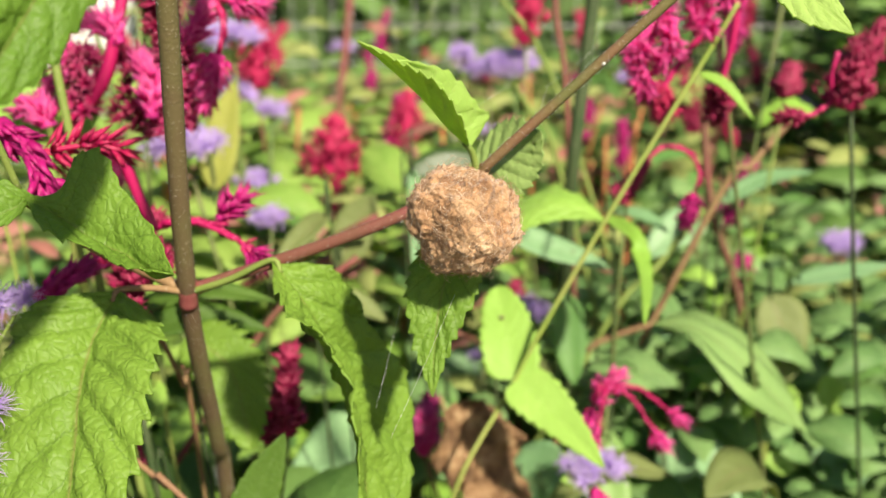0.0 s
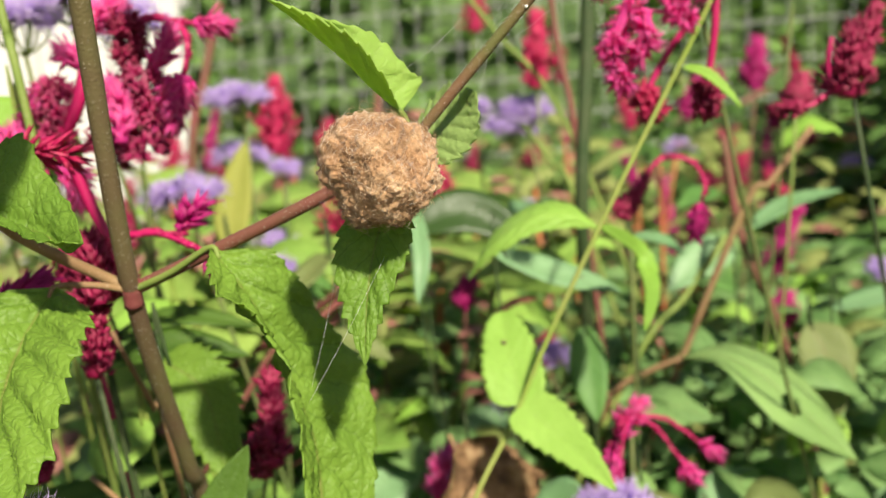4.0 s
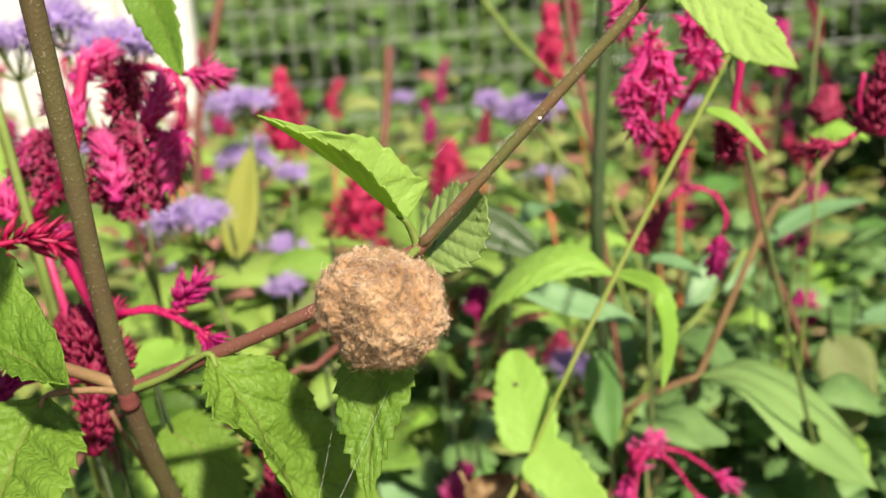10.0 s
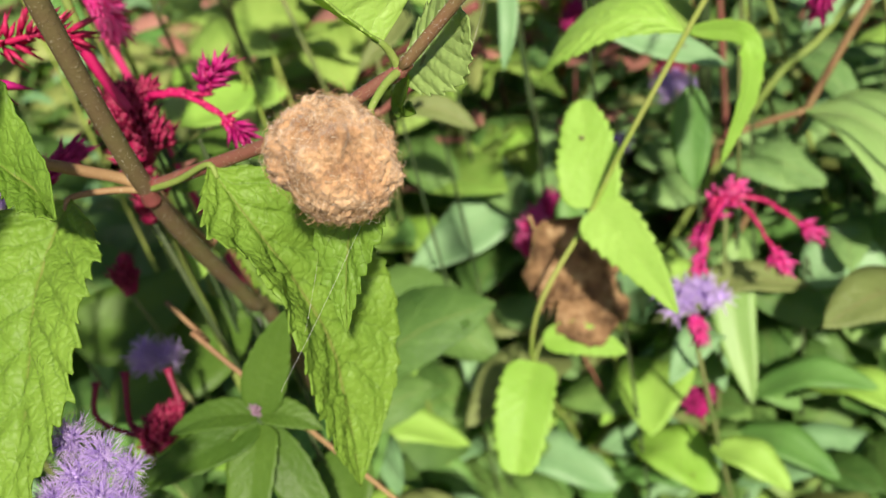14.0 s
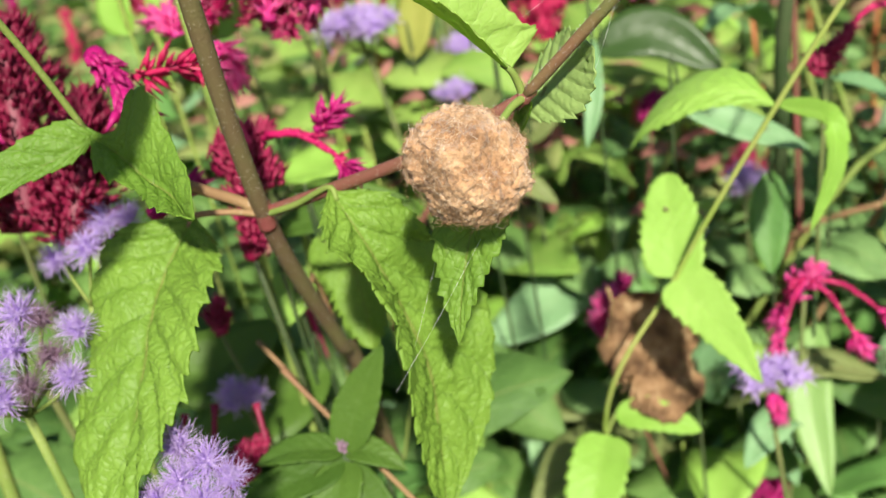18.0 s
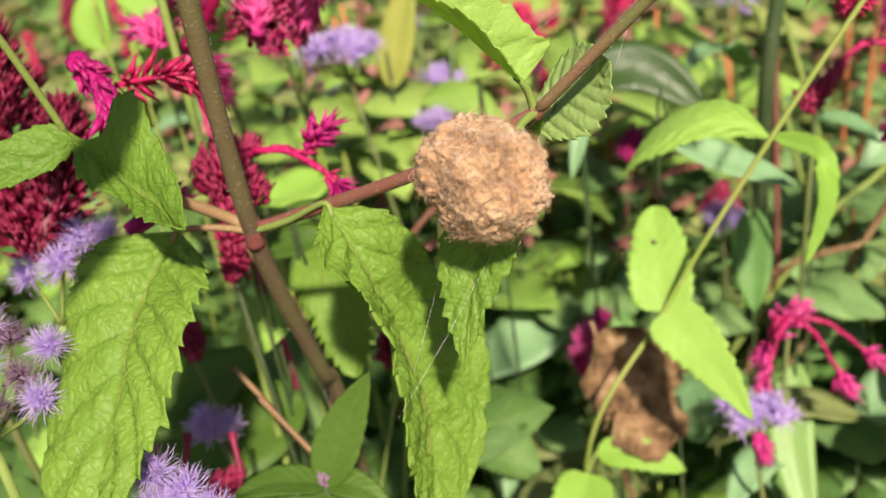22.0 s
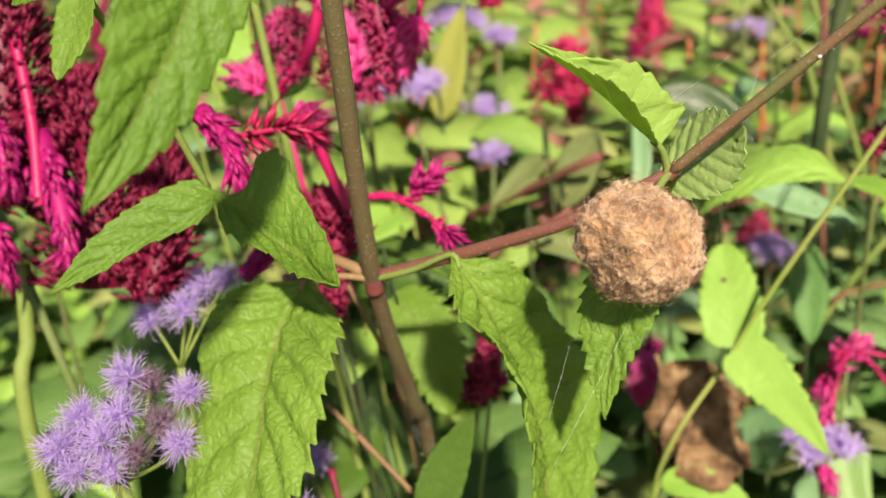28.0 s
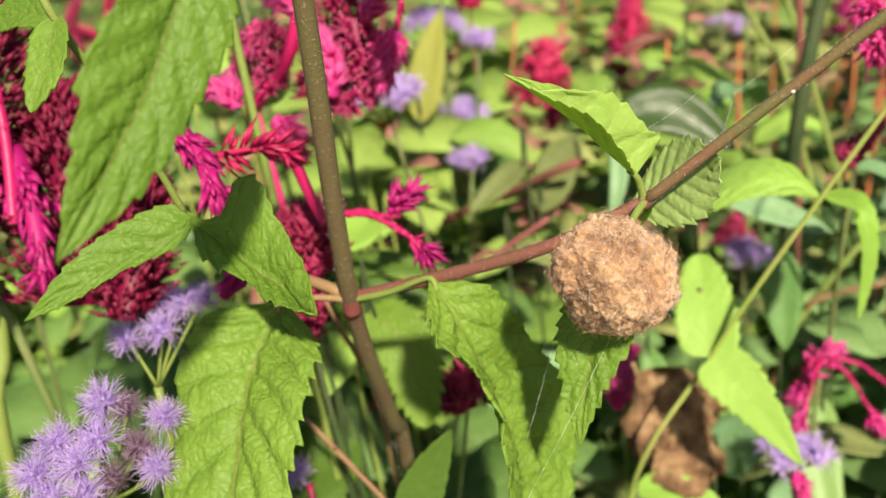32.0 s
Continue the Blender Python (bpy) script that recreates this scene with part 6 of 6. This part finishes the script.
lone([(0.1352, 0.3444, 0.4943), (0.1507, 0.3404, 0.4989), (0.1699, 0.3365, 0.5034)], 0.0048, BLUISH, "pale narrow green leaf", (0, -0.5, 0.8))
lone([(0.1673, 0.3725, 0.4449), (0.1668, 0.3700, 0.4355), (0.1698, 0.3672, 0.4249)], 0.0065, LIME2, "small oval bright leaf", (0, -0.7, 0.6))
lone([(0.1242, 0.3265, 0.4275), (0.1308, 0.3262, 0.4265), (0.1374, 0.3256, 0.4243)], 0.0050, LIME2, "small oval pale leaf", (0, -0.7, 0.6))
lone([(0.0012, 0.3053, 0.4642), (0.0061, 0.2965, 0.4510), (0.0100, 0.2884, 0.4401)], 0.0062, GREEN, "upright green leaf", (0, -0.8, 0.5))
lone([(0.0935, 0.3336, 0.4540), (0.1023, 0.3359, 0.4625), (0.1199, 0.3364, 0.4646)], 0.0058, GREEN, "green leaf under the long leaf", (0, -0.6, 0.8))

dry = thing("dry_leaf", (0.0137, 0.2575, 0.4623), "crumpled dry brown leaf caught on the stems", "dry leaf")
leaf(dry, [(0.0006, 0.2566, 0.4807), (0.0081, 0.2603, 0.4701), (0.0158, 0.2581, 0.4580), (0.0149, 0.2432, 0.4508)], 0.0140, 0.0170, (0.1, -0.8, 0.5), DRY, a=0.35, b=0.5, teeth=6, depth=0.2, fl=-4, fr=2, wave=0.30, curl=0.25, quilt=0.004, m=8, stalk=(-0.0010, 0.2583, 0.4843), stalk_mat=STEM_TAN)
dry = thing("dry_leaf", (-0.0657, 0.3350, 0.3412), "crumpled tan dead leaf low in the bed", "dry leaf")
leaf(dry, [(-0.0757, 0.3366, 0.3491), (-0.0657, 0.3350, 0.3412), (-0.0532, 0.3325, 0.3309)], 0.0085, 0.0095, (0.1, -0.7, 0.6), DRY, a=0.4, b=0.5, teeth=5, depth=0.2, wave=0.4, curl=0.8, quilt=0.001)

# bare stems of the bed
for i, (pts, r, mt, lb) in enumerate((
        ([(0.0514, 0.3179, 0.6261), (0.0491, 0.3182, 0.5919), (0.0446, 0.3163, 0.5417), (0.0457, 0.3304, 0.4953)], 0.0024, STEM_DARK, "thick dark green upright stem"),
        ([(-0.0010, 0.3758, 0.6335), (0.0198, 0.3734, 0.6042), (0.0467, 0.3696, 0.5616)], 0.0010, STEM_GREEN, "thin pale green leaning stem"),
        ([(0.0392, 0.3578, 0.6287), (0.0421, 0.3534, 0.5936), (0.0469, 0.3487, 0.5564)], 0.0012, STEM_RED, "thin reddish stem"),
        ([(0.0278, 0.3894, 0.5684), (0.0388, 0.3880, 0.5518), (0.0485, 0.3862, 0.5329)], 0.0011, STEM_GREEN, "thin pale green leaning stem"),
        ([(0.1071, 0.3836, 0.5583), (0.1123, 0.3783, 0.5156), (0.1305, 0.3833, 0.4671)], 0.0017, STEM_RED, "reddish brown leaning stem"),
        ([(0.1227, 0.3245, 0.5615), (0.1079, 0.3212, 0.5444), (0.0953, 0.3230, 0.5273)], 0.0012, STEM_TAN, "brownish leaning stem"),
        ([(0.0971, 0.3380, 0.5248), (0.0802, 0.3340, 0.5037), (0.0592, 0.3291, 0.4787)], 0.0012, STEM_GREEN, "green leaning stem"),
        ([(-0.0231, 0.3137, 0.5274), (-0.0681, 0.3438, 0.4977), (-0.1202, 0.3809, 0.4629), (-0.1967, 0.4211, 0.3977)], 0.0016, STEM_RED, "orange brown leaning stem"),
        ([(-0.1288, 0.1667, 0.5453), (-0.1275, 0.1616, 0.5301), (-0.1269, 0.1545, 0.5045)], 0.0017, STEM_GREEN, "upright green stem"),
        ([(-0.0877, 0.2054, 0.6156), (-0.0853, 0.2033, 0.5986), (-0.0820, 0.2011, 0.5803)], 0.0010, STEM_GREEN, "thin green stem beside the plumes"),
        ([(-0.0706, 0.1848, 0.5053), (-0.0598, 0.1800, 0.4988), (-0.0489, 0.1751, 0.4919)], 0.0006, STEM_TAN, "thin tan twig"),
        ([(0.0142, 0.3608, 0.5130), (0.0067, 0.3569, 0.4872), (-0.0109, 0.3598, 0.4429)], 0.0012, STEM_GREEN, "pale green stem"),
        ([(-0.0247, 0.2589, 0.5282), (-0.0377, 0.2567, 0.5186), (-0.0557, 0.2534, 0.5029)], 0.0010, STEM_RED, "orange brown leaning stem"),
        ([(-0.1077, 0.4380, 0.6333), (-0.1167, 0.4319, 0.5985), (-0.1246, 0.4255, 0.5611)], 0.0020, STEM_RED, "orange red upright stem"),
        ([(-0.0600, 0.6223, 0.6041), (-0.0644, 0.6100, 0.5581), (-0.0673, 0.6024, 0.5299)], 0.0024, STEM_RED, "reddish upright stem"))):
    g = V(pts[-1])
    d = (g - V(pts[-2])).normalized()
    k = min(1.0, 0.25 / max(0.1, abs(d.z)))
    foot = Vector((g.x + d.x * k, g.y + max(d.y * k, 0.02), 0.0))
    tagged(tube("plant_stem", [*pts, g.lerp(foot, 0.25) + d * 0.02, g.lerp(foot, 0.6), foot], r, r, mt, None, n=24, seg=8, wob=0.05), lb + " of the flower bed", "stem", "stems of the bed")

rng = random.Random(91)
for i in range(20):
    y = rng.uniform(0.36, 0.75)
    x = rng.uniform(-0.05 - 0.30 * y, 0.02 + 0.20 * y)
    g = Vector((x + rng.uniform(-.05, .05), y + rng.uniform(0, .05), 0.0))
    top = Vector((x, y, rng.uniform(0.47, 0.56)))
    tagged(tube("plant_stem", [top, g.lerp(top, 0.85) + Vector((rng.uniform(-.008, .008), 0, 0)), g.lerp(top, 0.5), g], 0.0009, 0.0014, STEM_ORANGE, None, n=14, seg=7, wob=0.05), "thin orange red stem of the flower bed", "stem", "stems of the bed")

# leaves on the plumed and tufted flowers' own stems
k = 0
for ob in [o for o in scene.objects if o.parent is None and o.name.split(".")[0] in ("plumed_flower", "tufted_flower")]:
    k += 1
    st = next((c for c in ob.children if c.name.split(".")[0] == "stem"), None)
    if st is None:
        continue
    top = Vector(st.data.vertices[len(st.data.vertices) - 3].co)
    reach = min(0.93, 0.45 / max(top.z, 0.1)) if top.y < 0.34 else 0.93
    if "plumed" in ob.name:
        spray(ob, ob.location, top, 8, (0.035, 0.075), (GREEN, BLUISH, BLUISH, BRONZE, LIME2), 500 + k, 0.16, 0.45, reach, 0.45)
    else:
        spray(ob, ob.location, top, 6, (0.025, 0.045), (GREEN, LIME2, LIME2), 600 + k, 0.26, 0.5, reach, 0.45)

# ---- low leafy plants that fill the bed ----
rng = random.Random(77)
for i in range(64):
    y = rng.uniform(0.27, 0.62)
    x = rng.uniform(-0.30 - 0.35 * y, 0.20 + 0.3 * y)
    top = Vector((x + rng.uniform(-.02, .02), y - 0.02, rng.uniform(0.36, 0.43) + 0.07 * (y - 0.27) / 0.35))
    g = Vector((x, y, 0.0))
    kind = i % 4
    t = thing("leafy_plant", g, ("low plant with broad green leaves in the bed", "low plant with bluish lance leaves in the bed", "low plant with bright lime leaves in the bed", "low plant with mixed green leaves in the bed")[kind], "plant", "leafy plants of the bed")
    stem_to(t, g, top, 0.0009, STEM_OLIVE)
    spray(t, g, top, 9, (0.030, 0.062), ((GREEN, GREEN, LIME2), (BLUISH, BLUISH, GREEN), (LIME2, LIME2, GREEN), (GREEN, BLUISH, BRONZE))[kind], 900 + i, (0.28, 0.17, 0.30, 0.22)[kind], 0.62, 1.0, 0.0)

# ---- plumes far back in the bed ----
rng = random.Random(31)
for i in range(64):
    y = rng.uniform(0.55, 1.35)
    x = rng.uniform(-0.35 - 0.5 * y, 0.15 + 0.4 * y)
    h = rng.uniform(0.02, 0.06)
    c = Vector((x, y, canopy(x, y) + rng.uniform(-0.02, 0.07)))
    g = Vector((x + rng.uniform(-.06, .06), y + 0.03, 0.0))
    f = celosia(g, "distant crimson plumed flower in the flower bed")
    stem_to(f, g, c, 0.0012, STEM_RED if i % 4 == 0 else STEM_GREEN)
    spike(f, [c, c + Vector((rng.uniform(-.008, .008), 0, h * 0.5)), c + Vector((rng.uniform(-.014, .014), 0, h))], rng.uniform(0.005, 0.011), 0.004, (SCARLET, MAGENTA, CRIMSON)[i % 3], 90, 0.009, 0.003, 700 + i)

# ---- lilac clusters far back in the bed ----
rng = random.Random(53)
for i in range(14):
    y = rng.uniform(0.5, 1.15)
    x = rng.uniform(-0.30 - 0.5 * y, 0.12 + 0.4 * y)
    lilac((x, y, canopy(x, y) + rng.uniform(0.0, 0.05)), rng.uniform(0.02, 0.034), 7, 80 + i, 0.0068, hairs=30, label="distant lilac tufted flowers in the flower bed")
